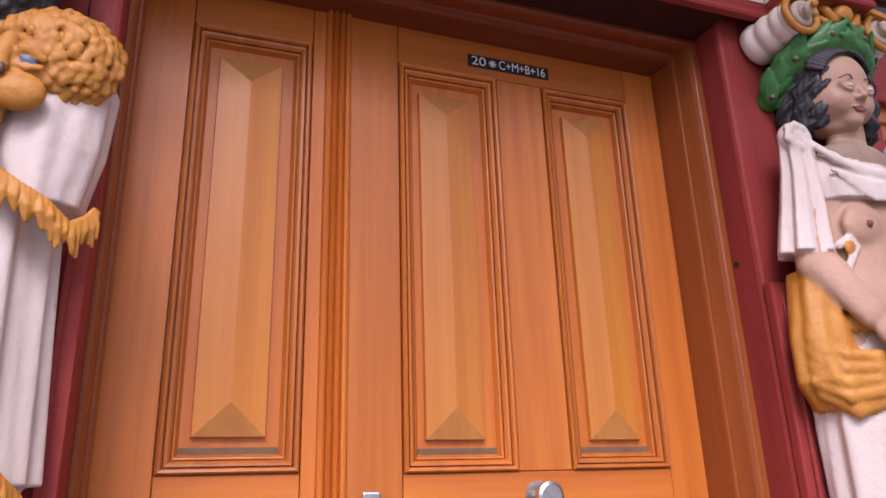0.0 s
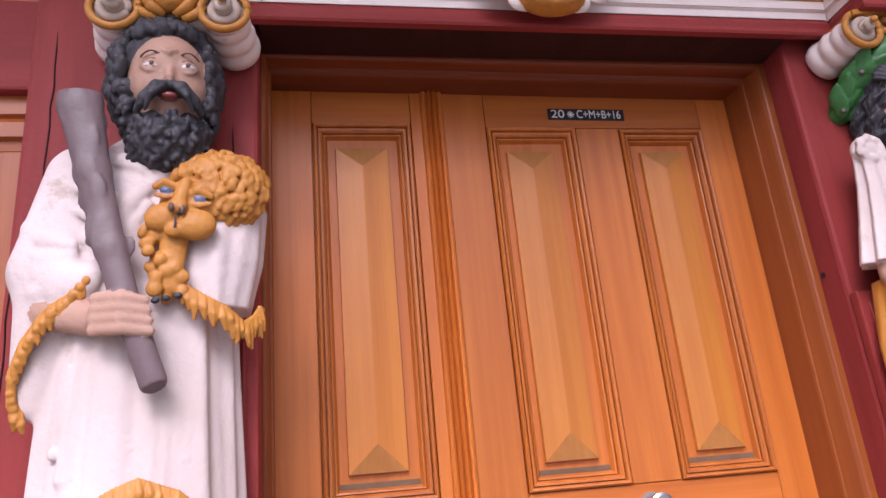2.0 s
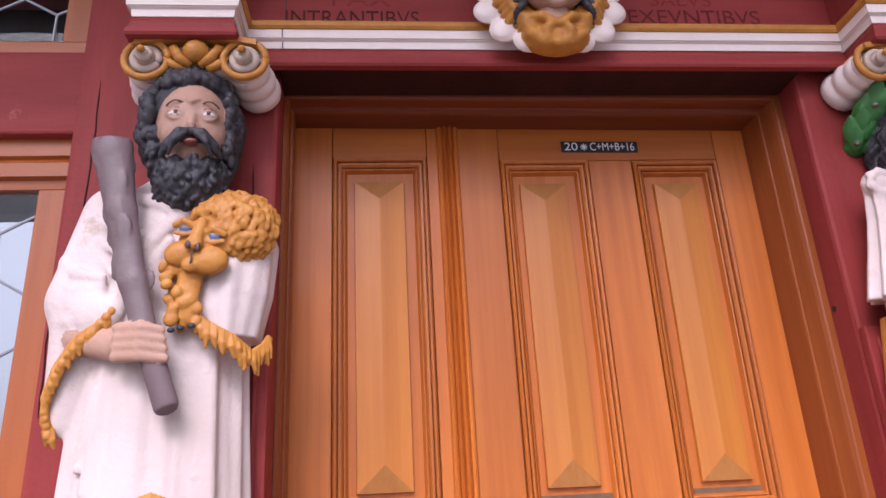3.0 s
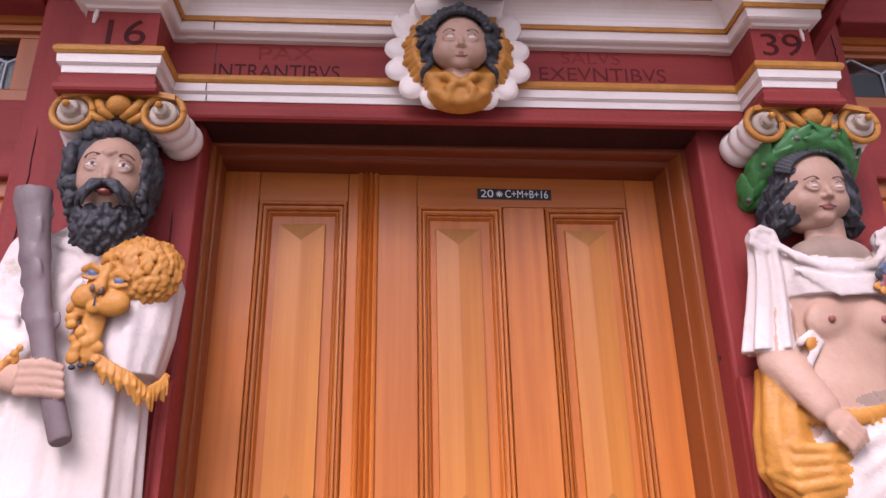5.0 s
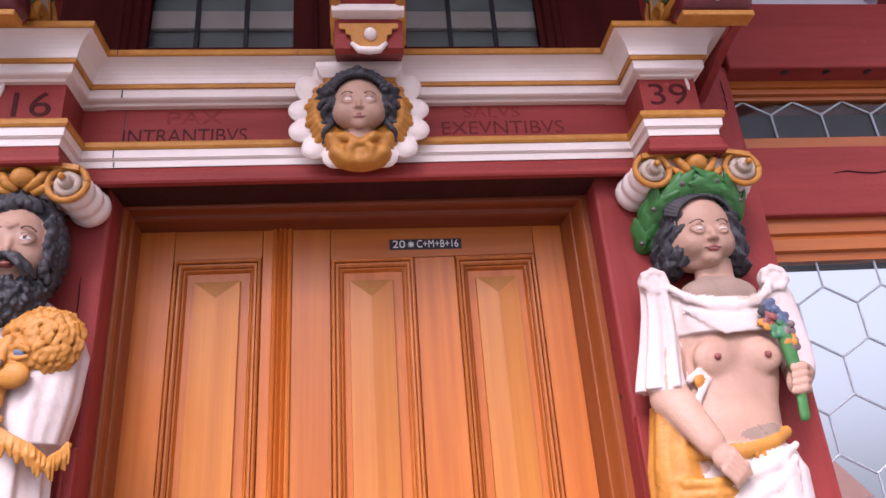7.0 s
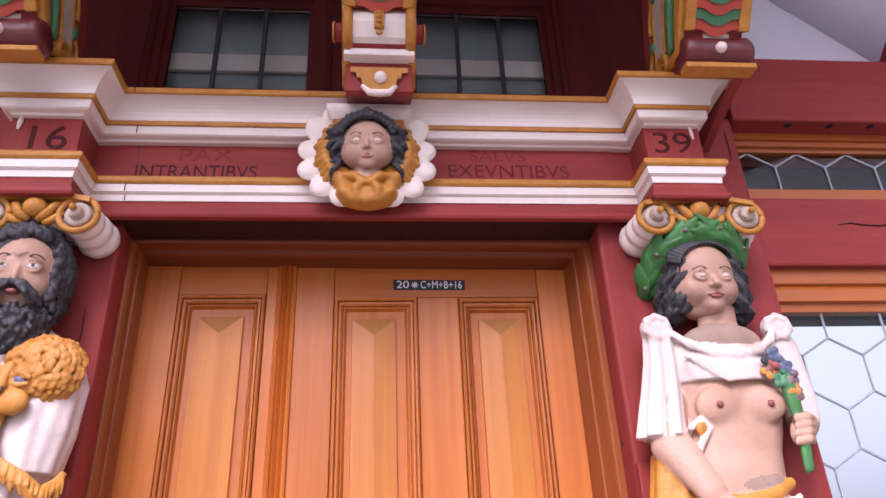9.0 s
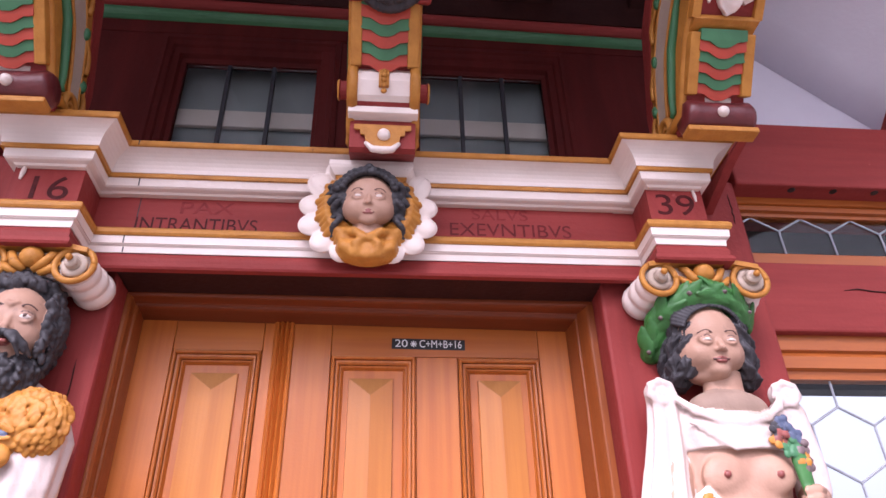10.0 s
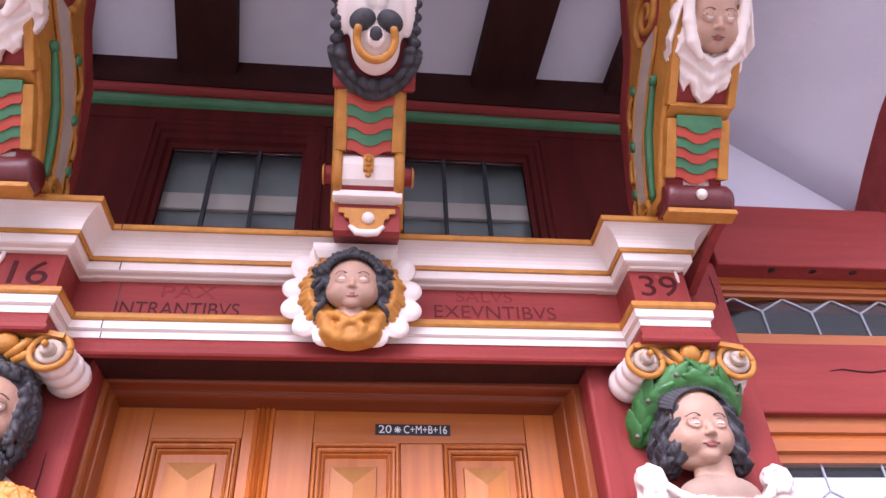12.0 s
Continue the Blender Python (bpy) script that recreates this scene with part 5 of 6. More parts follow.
    hv.rope(ring, [0.030, 0.034, 0.037, 0.038, 0.038, 0.036, 0.033, 0.026], GREEN, 0.01)
    # broad pointed leaves that climb from both sides to the crown
    for i in range(19):
        f = i / 19 * 6.99
        a, b = Vector(ring[int(f)]), Vector(ring[int(f) + 1])
        p = a.lerp(b, f % 1)
        t = (b - a).normalized() * (1 if f < 3.8 else -1)
        front = Vector((0.35 * (-1 if f < 3.8 else 1) * min(1, abs(f - 3.8) / 3), -1, 0)).normalized()
        up = t.cross(front).normalized() * (1 if f < 3.8 else -1)
        for lane_at in ((-0.75, 0.35) if i % 2 else (-0.2, 0.95)):
            q = p + up * 0.037 * math.sin(lane_at) + front * 0.034 * math.cos(lane_at)
            d = (t + up * (0.22 if lane_at > 0 else -0.22)).normalized()
            rot = (up * math.cos(lane_at) - front * math.sin(lane_at)).normalized()
            e = Matrix((d, rot, d.cross(rot))).transposed().to_euler()
            turn = tuple(math.degrees(v) for v in e)
            hv.egg(tuple(q + d * 0.014), (0.036, 0.019, 0.0075), GREEN, 0.0, turn)
            hv.egg(tuple(q + d * 0.038), (0.022, 0.0095, 0.006), GREEN, 0.002, turn)
            hv.bar(tuple(q - d * 0.012 + front * 0.006), tuple(q + d * 0.046 + front * 0.004), 0.0032, 0.002, GREEN, 0.0)
            if i % 4 == 0 and lane_at in (-0.2, 0.35):
                hv.egg(tuple(q + front * 0.010), 0.0065, CLUB, 0.0)
    lean = ((1.0, -0.03, 0.0), (1.5, -0.04, 0.02), (1.7, -0.02, 0.015), (1.9, 0.03, 0.027), (2.0, 0.045, 0.034), (2.2, 0.042, 0.044))
    zs, dx, dz = zip(*lean)
    cv.settle = lambda v: np.stack([v[:, 0] + np.interp(v[:, 2], zs, dx), -0.232 + (v[:, 1] + 0.23) * 0.60, v[:, 2] + np.interp(v[:, 2], zs, dz)], 1)
    # worn breast tips
    for x in (0.945, 1.090):
        cv.egg((x, -0.494, 1.964), (0.010, 0.010, 0.009), LIP, 0.002)
    ob = cv.skin("statue", others=(hv,))
    return tagged(ob, "painted wooden figure in white drapery with green wreath", "statue", "portal figures")


def winged_head():
    rng = random.Random(8)
    X = 0.028
    cv = Carving((-0.25, -0.46, 2.62), (0.31, -0.23, 3.06), 0.0032)
    # white feathers, lapping like petals
    for sx in (-1, 1):
        for k, deg in enumerate((58, 36, 10, -14, -38, -62)):
            a = math.radians(deg)
            r0 = (0.188, 0.184, 0.172, 0.172, 0.164, 0.150)[k]
            long, wide = (0.050, 0.042) if k > 1 else (0.060, 0.046)
            lean = deg + (22 if k < 2 else 0)
            y = -0.312 - 0.0035 * k
            c = (X + sx * r0 * math.cos(a), y, 2.848 + r0 * math.sin(a))
            cv.egg(c, (long, 0.013, wide), WHITE, 0.0, (0, -sx * lean, 0))
            out = (math.cos(math.radians(lean)), math.sin(math.radians(lean)))
            cv.egg((c[0] + sx * 0.010 * out[0], y - 0.006, c[2] + 0.010 * out[1]), (long * 0.72, 0.012, wide * 0.72), WHITE, 0.003, (0, -sx * lean, 0))
            if k < 2:
                for w in (-0.014, 0.0, 0.014):
                    cv.bar((c[0] - sx * (0.02 * out[0] - w * out[1]), y - 0.016, c[2] - 0.02 * out[1] + w * out[0]), (c[0] + sx * (0.034 * out[0] + w * out[1]), y - 0.013, c[2] + 0.034 * out[1] + w * out[0]), 0.004, 0.003, WHITE, 0.003)
    cv.egg((X, -0.305, 2.845), (0.146, 0.040, 0.136), OCHRE, 0.004)
    # gilt wings, ribbed outwards
    for sx in (-1, 1):
        for i in range(15):
            a = math.radians(50 - 112 * i / 14)
            p = lambda r, y: (X + sx * r * math.cos(a), y, 2.852 + r * 0.98 * math.sin(a))
            cv.rope([p(0.095, -0.350), p(0.130, -0.360), p(0.148 + 0.005 * (i % 3), -0.340)], [0.009, 0.0135, 0.0115], OCHRE, 0.004)
    # gilt collar with folded lapels
    cv.egg((X, -0.340, 2.704), (0.094, 0.042, 0.052), OCHRE, 0.008)
    cv.egg((X, -0.345, 2.690), (0.066, 0.034, 0.036), OCHRE, 0.008)
    for sx in (-1, 1):
        cv.rope([(X + sx * 0.006, -0.384, 2.722), (X + sx * 0.04, -0.382, 2.745), (X + sx * 0.085, -0.360, 2.758)], [0.009, 0.013, 0.010], OCHRE, 0.006)
        cv.rope([(X + sx * 0.080, -0.358, 2.738), (X + sx * 0.070, -0.366, 2.702), (X + sx * 0.035, -0.368, 2.676), (X, -0.372, 2.668)], [0.012, 0.012, 0.010, 0.008], OCHRE, 0.016)
        cv.rope([(X + sx * 0.012, -0.386, 2.722), (X + sx * 0.034, -0.382, 2.704), (X + sx * 0.030, -0.380, 2.684)], [0.007, 0.008, 0.005], OCHRE, 0.016)
    cv.bar((X, -0.34, 2.75), (X, -0.35, 2.84), 0.046, 0.042, SKIN, 0.012)
    # head, bowed towards the door
    hv = Carving((-0.13, -0.47, 2.73), (0.19, -0.235, 3.05), 0.0028)
    hv.egg((X, -0.352, 2.884), (0.072, 0.064, 0.084), SKIN, 0.01)
    hv.egg((X, -0.370, 2.845), (0.058, 0.048, 0.046), SKIN, 0.012)
    for sx in (-1, 1):
        hv.egg((X + sx * 0.032, -0.378, 2.848), (0.036, 0.034, 0.036), SKIN, 0.014)
    face(hv, (X, -0.413, 2.874), 0.80, SKIN, iris=False)
    curls(hv, rng, (X, -0.330, 2.890), (0.094, 0.070, 0.100), 460, (0.0075, 0.011), HAIR, lambda d: not (abs(d.x) < 0.70 and d.z < 0.78 and d.y < 0.2) and d.y < 0.5 and (d.z > -0.3 or abs(d.x) > 0.6), 0.0015, 1.6)
    for sx in (-1, 1):
        for lane_at in range(3):
            for i in range(22):
                f = i / 21
                hv.egg((X + sx * (0.084 + 0.012 * lane_at + 0.008 * math.sin(f * 16 + lane_at * 2)), -0.372 + 0.02 * lane_at - 0.010 * math.cos(f * 16 + lane_at * 2), 2.935 - 0.165 * f), (0.0115, 0.012, 0.0085), HAIR, 0.0015, (0, sx * 30, 0))
    for i in range(15):
        a = math.pi * (0.12 + 0.76 * i / 14)
        hv.egg((X + 0.076 * math.cos(a), -0.385 - 0.012 * math.sin(a), 2.890 + 0.078 * math.sin(a)), (0.0095, 0.012, 0.0085), HAIR, 0.0005, (0, rng.uniform(-60, 60), 0))
        hv.egg((X + 0.088 * math.cos(a + 0.1), -0.375 - 0.012 * math.sin(a), 2.890 + 0.092 * math.sin(a + 0.1)), (0.0115, 0.012, 0.009), HAIR, 0.0005, (0, rng.uniform(-60, 60), 0))
    for dx, dz in ((0, 0.012), (-0.014, 0.0), (0.013, 0.002), (0.003, -0.006)):
        hv.egg((X + dx, -0.396, 2.974 + dz), (0.0115, 0.012, 0.010), HAIR, 0.001)
    hv.turn = Matrix.Translation((X, -0.330, 2.808)) @ Matrix.Rotation(radians(15), 4, 'X') @ Matrix.Translation((-X, 0.33, -2.82))
    cv.settle = lambda v: v + np.array((0.0, -0.025, -0.038))
    hv.settle = lambda v: np.stack([X + (v[:, 0] - X) * 1.13, v[:, 1] - 0.025, v[:, 2] - 0.040], 1)
    ob = cv.skin("cherub_carving", others=(hv,))
    return tagged(ob, "painted winged head with dark curls and gilt collar", "carving")


bearded_figure()
draped_figure()
winged_head()

# ---- capitals ----


def spiral(cx, cz, y, r0, turns, hand, lift, n=60):
    pts, rad = [], []
    for i in range(n + 1):
        f = i / n
        a = math.pi / 2 + hand * 2 * math.pi * turns * f
        r = r0 * (1 - f) ** 0.85
        pts.append((cx + r * math.cos(a), y - lift * f ** 1.3, cz + r * math.sin(a)))
        rad.append(0.0125 - 0.004 * f)
    return pts, rad


def capital(cx, cz, half, label):
    cap = thing("capital", label, "capital", "portal capitals")
    y = -0.385
    for sx in (-1, 1):
        vx = cx + sx * half
        ringp = [(vx + 0.053 * math.cos(2 * math.pi * k / 32), y - 0.006, cz + 0.053 * math.sin(2 * math.pi * k / 32)) for k in range(33)]
        part("volute_rim", tube(ringp, 0.0095, 10), OCHRE, cap, smooth=True)
        part("volute_disc", tube([(vx, y + 0.03, cz), (vx, y + 0.004, cz), (vx, y + 0.012, cz)], [0.052, 0.051, 0.030], 28), WHITE, cap, smooth=True)
        pts, rad = spiral(vx + sx * 0.004, cz, y + 0.004, 0.036, 2.1, sx, 0.052)
        part("volute_coil", tube(pts, [0.0125 - 0.005 * k / 60 for k in range(61)], 10), BEIGE, cap, "cream coil rising to a point", smooth=True)
        part("volute_cone", tube([(vx, y + 0.012, cz), (vx, y - 0.02, cz), (vx, y - 0.044, cz)], [0.030, 0.018, 0.008], 20), BEIGE, cap, smooth=True)
        part("volute_eye", ball((vx, y - 0.050, cz), 0.010), OCHRE, cap, smooth=True)
        # bolster, rolled back to the post in rings
        bp, br = [], []
        for i in range(29):
            f = i / 28
            bp.append((vx + sx * 0.016 * f, y + 0.02 + 0.13 * f, cz - 0.010 * f))
            br.append(0.047 + 0.009 * f + 0.007 * abs(math.sin(f * 9.5)))
        part("bolster", tube(bp, br, 20), WHITE, cap, smooth=True)
    # band across the top
    n = 14
    top = [(cx - half - 0.03 + (2 * half + 0.06) * i / n, cz + 0.050 + 0.020 * math.sin(math.pi * i / n)) for i in range(n + 1)]
    outline = [(x, z) for x, z in top] + [(x, z - 0.016) for x, z in reversed(top)]
    bm = bmesh.new()
    rr = [[bm.verts.new((x, yy, z)) for x, z in outline] for yy in (y - 0.022, -0.25)]
    m = len(outline)
    for j in range(m):
        bm.faces.new((rr[0][j], rr[0][(j + 1) % m], rr[1][(j + 1) % m], rr[1][j]))
    bm.faces.new(rr[0])
    bm.faces.new(rr[1][::-1])
    part("abacus", bm, OCHRE, cap)
    part("echinus", box(cx - half, cx + half, y + 0.01, -0.25, cz - 0.03, cz + 0.05, 0.01), WHITE, cap)
    # egg between two leaves
    part("egg", ball((cx, y - 0.005, cz + 0.022), (0.034, 0.03, 0.032)), OCHRE, cap, smooth=True)
    for sx in (-1, 1):
        part("leaf", tube([(cx + sx * 0.012, y - 0.005, cz - 0.02), (cx + sx * 0.04, y - 0.012, cz + 0.0), (cx + sx * 0.055, y - 0.008, cz + 0.03), (cx + sx * 0.07, y + 0.002, cz + 0.04)], [0.010, 0.014, 0.012, 0.006], 10), OCHRE, cap, smooth=True)
        part("leaf", tube([(cx + sx * 0.03, y - 0.002, cz - 0.03), (cx + sx * 0.062, y - 0.006, cz - 0.012), (cx + sx * 0.078, y, cz + 0.01)], [0.010, 0.012, 0.006], 10), OCHRE, cap, smooth=True)
    return cap


capital(-0.911, 2.577, 0.121, "cream and gilt scrolled capital above the bearded figure")
capital(1.052, 2.579, 0.143, "cream and gilt scrolled capital above the wreathed figure")

# ---- brackets ----


def side_shape(outline, x0, x1):
    return prism(outline, "x", x0, x1)


def scales(parent, m, w, h, rows):
    """Scalloped strips, red and green in turn, on a sloping face. m places the local x, z plane."""
    for i in range(rows):
        z1 = h / 2 - h * i / rows
        z0 = z1 - h / rows * 1.35
        n = 16
        low = []
        for k in range(n + 1):
            u = -1 + 2 * k / n
            low.append((w / 2 * u, z0 - 0.004 + 0.030 * abs(u) ** 0.9 - 0.0065 * abs(math.sin(abs(u) ** 0.8 * 3.1416 * 1.5))))
        out = low + [(w / 2, z1 + 0.01), (-w / 2, z1 + 0.01)]
        yy = -0.004 - 0.0035 * (rows - i)
        bm = prism([(x, z) for x, z in out], "y", yy, 0.004)
        for v in bm.verts:
            if v.co.y < 0 and v.co.z < z0 + 0.02:
                v.co.y -= 0.004
        ob = part("scale", bm, TEAL if i % 2 == 0 else VERMILION, parent, "green scale" if i % 2 == 0 else "red scale")
        ob.data.transform(m)


def slope_pose(x, p, q):
    """The pose whose x is across, whose z runs from p up to q in the (y, z) plane and whose -y looks out."""
    a = math.degrees(math.atan2(-(q[0] - p[0]), q[1] - p[1]))
    return pose(x, (p[0] + q[0]) / 2, (p[1] + q[1]) / 2, a, 0, 0)


def scroll_rope(parent, name, pts, r, mat, x):
    part(name, tube([(x, a, b) for a, b in pts], r, 10), mat, parent, smooth=True)


def bracket_body(parent, front, back, x, half, panel, sides):
    part("body", side_shape(front + back, x - half + 0.012, x + half - 0.012), RED, parent)
    L = math.hypot(panel[1][0] - panel[0][0], panel[1][1] - panel[0][1])
    for sx in (-1, 1):
        b = box(-0.017, 0.017, -0.022, 0.02, -L / 2, L / 2, 0.005)
        ob = part("edge_strip", b, OCHRE, parent)
        ob.data.transform(slope_pose(x + sx * (half - 0.017), *panel))
    scales(parent, slope_pose(x, *panel), 2 * half - 0.06, L, 6)
    for sx in sides:
        xs = x + sx * (half - 0.006)
        f = [p for p in front if p[1] > 3.04]
        bk = list(reversed(back))
        def along(line, t):
            L = [0.0]
            for a, b in zip(line, line[1:]):
                L.append(L[-1] + math.hypot(b[0] - a[0], b[1] - a[1]))
            s = t * L[-1]
            for i in range(len(line) - 1):
                if s <= L[i + 1] or i == len(line) - 2:
                    u = (s - L[i]) / max(1e-6, L[i + 1] - L[i])
                    return (line[i][0] + (line[i + 1][0] - line[i][0]) * u, line[i][1] + (line[i + 1][1] - line[i][1]) * u)
        lane = lambda w, t0, t1, m=18, wob=0.0: [(lambda A, B: (A[0] + (B[0] - A[0]) * (w + wob * math.sin(t * 17)), A[1] + (B[1] - A[1]) * (w + wob * math.sin(t * 17))))(along(f, t), along(bk, t)) for t in [t0 + (t1 - t0) * k / (m - 1) for k in range(m)]]
        inner = lane(0.06, 0.0, 1.0, 26) + list(reversed(lane(0.94, 0.0, 1.0, 26)))
        plate = part("side_ground", prism(inner, "x", xs - sx * 0.02, xs - sx * 0.002), OCHRE, parent, "ochre carved ground")
        scroll_rope(parent, "side_rim", lane(0.05, 0.0, 1.0, 30), 0.016, OCHRE, xs)
        part("side_back", prism(lane(0.86, 0.0, 1.0, 26) + list(reversed(lane(1.0, 0.0, 1.0, 26))), "x", xs - sx * 0.02, xs + sx * 0.004), RED, parent, "oxblood back edge")
        # broad cream ribbon in an S, a green vine before it, budding stems behind
        ribbon = lambda w, t: w + 0.10 * math.sin(9.0 * t - 0.6)
        n = 24
        pts = lambda w: [lane(ribbon(w, 0.05 + 0.42 * k / n), 0.05 + 0.42 * k / n, 0.06 + 0.42 * k / n, 2)[0] for k in range(n + 1)]
        part("side_band", prism(pts(0.38) + list(reversed(pts(0.60))), "x", xs - sx * 0.01, xs + sx * 0.007), BEIGE, parent, "cream ribbon")
        scroll_rope(parent, "side_band_rim", pts(0.37), 0.006, OCHRE, xs + sx * 0.005)
        scroll_rope(parent, "side_band_rim", pts(0.61), 0.006, OCHRE, xs + sx * 0.005)
        vine = [lane(0.24 + 0.10 * math.sin(7.5 * (t - 0.10)), t, t + 0.01, 2)[0] for t in [0.10 + 0.26 * k / 16 for k in range(17)]]
        scroll_rope(parent, "side_vine", vine, [0.007 + 0.009 * math.sin(math.pi * (k + 1) / 18) for k in range(17)], TEAL, xs + sx * 0.006)
        part("vine_knob", ball((xs + sx * 0.006, *vine[-1]), (0.015, 0.021, 0.021)), TEAL, parent, smooth=True)
        for t in (0.13, 0.25, 0.39):
            stem = [lane(0.74 + 0.05 * math.sin(k * 0.8), t - 0.09 + 0.018 * k, t - 0.08 + 0.018 * k, 2)[0] for k in range(6)]
            scroll_rope(parent, "bud_stem", stem, [0.011, 0.010, 0.009, 0.008, 0.007, 0.006], OCHRE, xs + sx * 0.006)
            part("bud", ball((xs + sx * 0.007, *stem[-1]), (0.013, 0.017, 0.024)), TEAL, parent, smooth=True)
        # spiral ends, sunk red hearts
        c1, c2 = lane(0.24, 0.055, 0.06, 2)[0], lane(0.50, 0.53, 0.54, 2)[0]
        for (cy, cz), r, turns in ((c1, 0.050, 1.5), (c2, 0.105, 1.9)):
            part("spiral_heart", tube([(xs - sx * 0.012, cy, cz), (xs + sx * 0.002, cy, cz)], r * 0.9, 24), RED, parent)
            sp = []
            for i in range(48):
                t = i / 47
                a = 2 * math.pi * turns * t - 0.6
                sp.append((cy + r * (1 - 0.88 * t) * math.cos(a), cz + r * (1 - 0.88 * t) * math.sin(a)))
            scroll_rope(parent, "side_spiral", sp, [0.016 - 0.006 * i / 47 for i in range(48)], OCHRE, xs + sx * 0.004)


def veiled_mask():
    """A plain veiled face, built flat to its own ground."""
    cv = Carving((-0.16, -0.16, -0.20), (0.16, 0.05, 0.26), 0.0032)
    cv.egg((0, -0.025, 0.055), (0.074, 0.062, 0.102), SKIN, 0.01)
    for sx in (-1, 1):
        cv.egg((sx * 0.030, -0.055, 0.010), (0.038, 0.032, 0.040), SKIN, 0.014)
    face(cv, (0.0, -0.083, 0.050), 0.88, SKIN, iris=False)
    cv.egg((0, 0.0, 0.12), (0.098, 0.05, 0.12), WHITE, 0.004)
    cv.egg((0, -0.03, 0.160), (0.064, 0.05, 0.035), OCHRE, 0.006)
    # cloth under the chin, swagged, with a ragged foot
    foot = [(-0.118, 0.03), (-0.122, -0.04), (-0.108, -0.085), (-0.092, -0.065), (-0.082, -0.118), (-0.066, -0.152), (-0.052, -0.122), (-0.036, -0.160), (-0.012, -0.182), (0.008, -0.170), (0.024, -0.138), (0.038, -0.150), (0.062, -0.132), (0.070, -0.098), (0.086, -0.108), (0.108, -0.078), (0.122, -0.030), (0.118, 0.03), (0.070, 0.02), (0.050, -0.030), (0.0, -0.052), (-0.050, -0.030), (-0.070, 0.02)]

    def lie(X, Z):
        swag = np.abs(X) * 0.75 - Z
        down = np.clip((-0.02 - Z) / 0.14, 0, 1)
        return -0.066 + 0.45 * X ** 2 / 0.12 + 0.020 * down + (1 - 0.6 * down) * 0.0065 * np.sin(swag * 150) + down * 0.0085 * np.sin(X * 130 + Z * 22)

    cv.drape(foot, lie, 0.014, WHITE, 0.004)
    cv.egg((0, -0.02, -0.055), (0.095, 0.030, 0.075), WHITE, 0.01)
    # side falls with a wavy hem, knots at the temples
    for sx in (-1, 1):
        cv.rope([(sx * 0.078, -0.045, 0.20), (sx * 0.084, -0.055, 0.12), (sx * 0.082, -0.062, 0.05), (sx * 0.070, -0.074, -0.010), (sx * 0.045, -0.080, -0.050)], [0.014, 0.016, 0.017, 0.017, 0.012], WHITE, 0.008)
        fall = [(sx * 0.075, 0.21), (sx * 0.112, 0.20), (sx * 0.126, 0.14), (sx * 0.108, 0.115), (sx * 0.124, 0.075), (sx * 0.120, 0.04), (sx * 0.132, 0.0), (sx * 0.116, -0.045), (sx * 0.075, -0.03)]
        cv.drape(fall, lambda X, Z: -0.032 + 0.010 * np.sin(np.abs(X) * 190 + Z * 40), 0.013, WHITE, 0.006)
        for i in range(5):
            a = i * 1.3
            cv.egg((sx * 0.105 + 0.016 * math.cos(a), -0.035, 0.205 + 0.016 * math.sin(a)), (0.020, 0.018, 0.016), WHITE, 0.003)
    return cv


def beast_mask():
    rng = random.Random(6)
    cv = Carving((-0.16, -0.20, -0.16), (0.16, 0.06, 0.30), 0.0034)
    cv.egg((0, -0.03, 0.09), (0.085, 0.075, 0.13), WHITE, 0.01)
    cv.egg((0, -0.06, 0.0), (0.068, 0.07, 0.075), WHITE, 0.015)
    cv.egg((0, -0.055, 0.15), (0.06, 0.05, 0.06), WHITE, 0.012)
    for sx in (-1, 1):
        cv.egg((sx * 0.038, -0.112, 0.058), (0.037, 0.026, 0.028), HAIR, 0.004, (0, sx * 25, 0))
        cv.egg((sx * 0.05, -0.09, 0.025), (0.014, 0.018, 0.022), HAIR, 0.003)
        cv.rope([(sx * 0.015, -0.10, 0.10), (sx * 0.02, -0.105, 0.13), (sx * 0.045, -0.085, 0.15)], [0.012, 0.014, 0.010], WHITE, 0.006)
        cv.egg((sx * 0.085, -0.03, 0.12), (0.025, 0.02, 0.09), WHITE, 0.01)
    cv.egg((0, -0.128, 0.012), (0.026, 0.018, 0.028), WHITE, 0.003)
    cv.egg((0, -0.143, 0.022), (0.017, 0.012, 0.019), HAIR, 0.0)
    ring = [(0.052 * math.cos(a), -0.130 - 0.012 * abs(math.sin(a)), 0.012 + 0.055 * math.sin(a)) for a in [math.pi * (-0.12 - 0.0 + 1.24 * i / 20) + math.pi for i in range(21)]]
    cv.rope(ring, 0.011, OCHRE, 0.0)
    for i in range(30):
        a = math.pi * (1.0 + 1.0 * (i + 0.5) / 30) + 0.0
        for rr, yy in ((0.098, -0.03), (0.118, -0.01)):
            cv.egg((rr * math.cos(a), yy + rng.uniform(-.01, .01), 0.0 + 0.105 / 0.098 * rr * math.sin(a) * 0.95), (0.013, 0.016, 0.020), HAIR, 0.003, (0, math.degrees(a) + 90, 0))
    for sx in (-1, 1):
        for i in range(16):
            f = i / 15
            cv.egg((sx * (0.100 + 0.012 * (i % 2)), -0.02 + rng.uniform(-.01, .01), 0.0 + 0.26 * f), (0.018, 0.02, 0.014), HAIR, 0.003)
    cv.block((-0.12, 0.0, -0.11), (0.12, 0.05, 0.28), RED, 0.003, 0.01)
    return cv


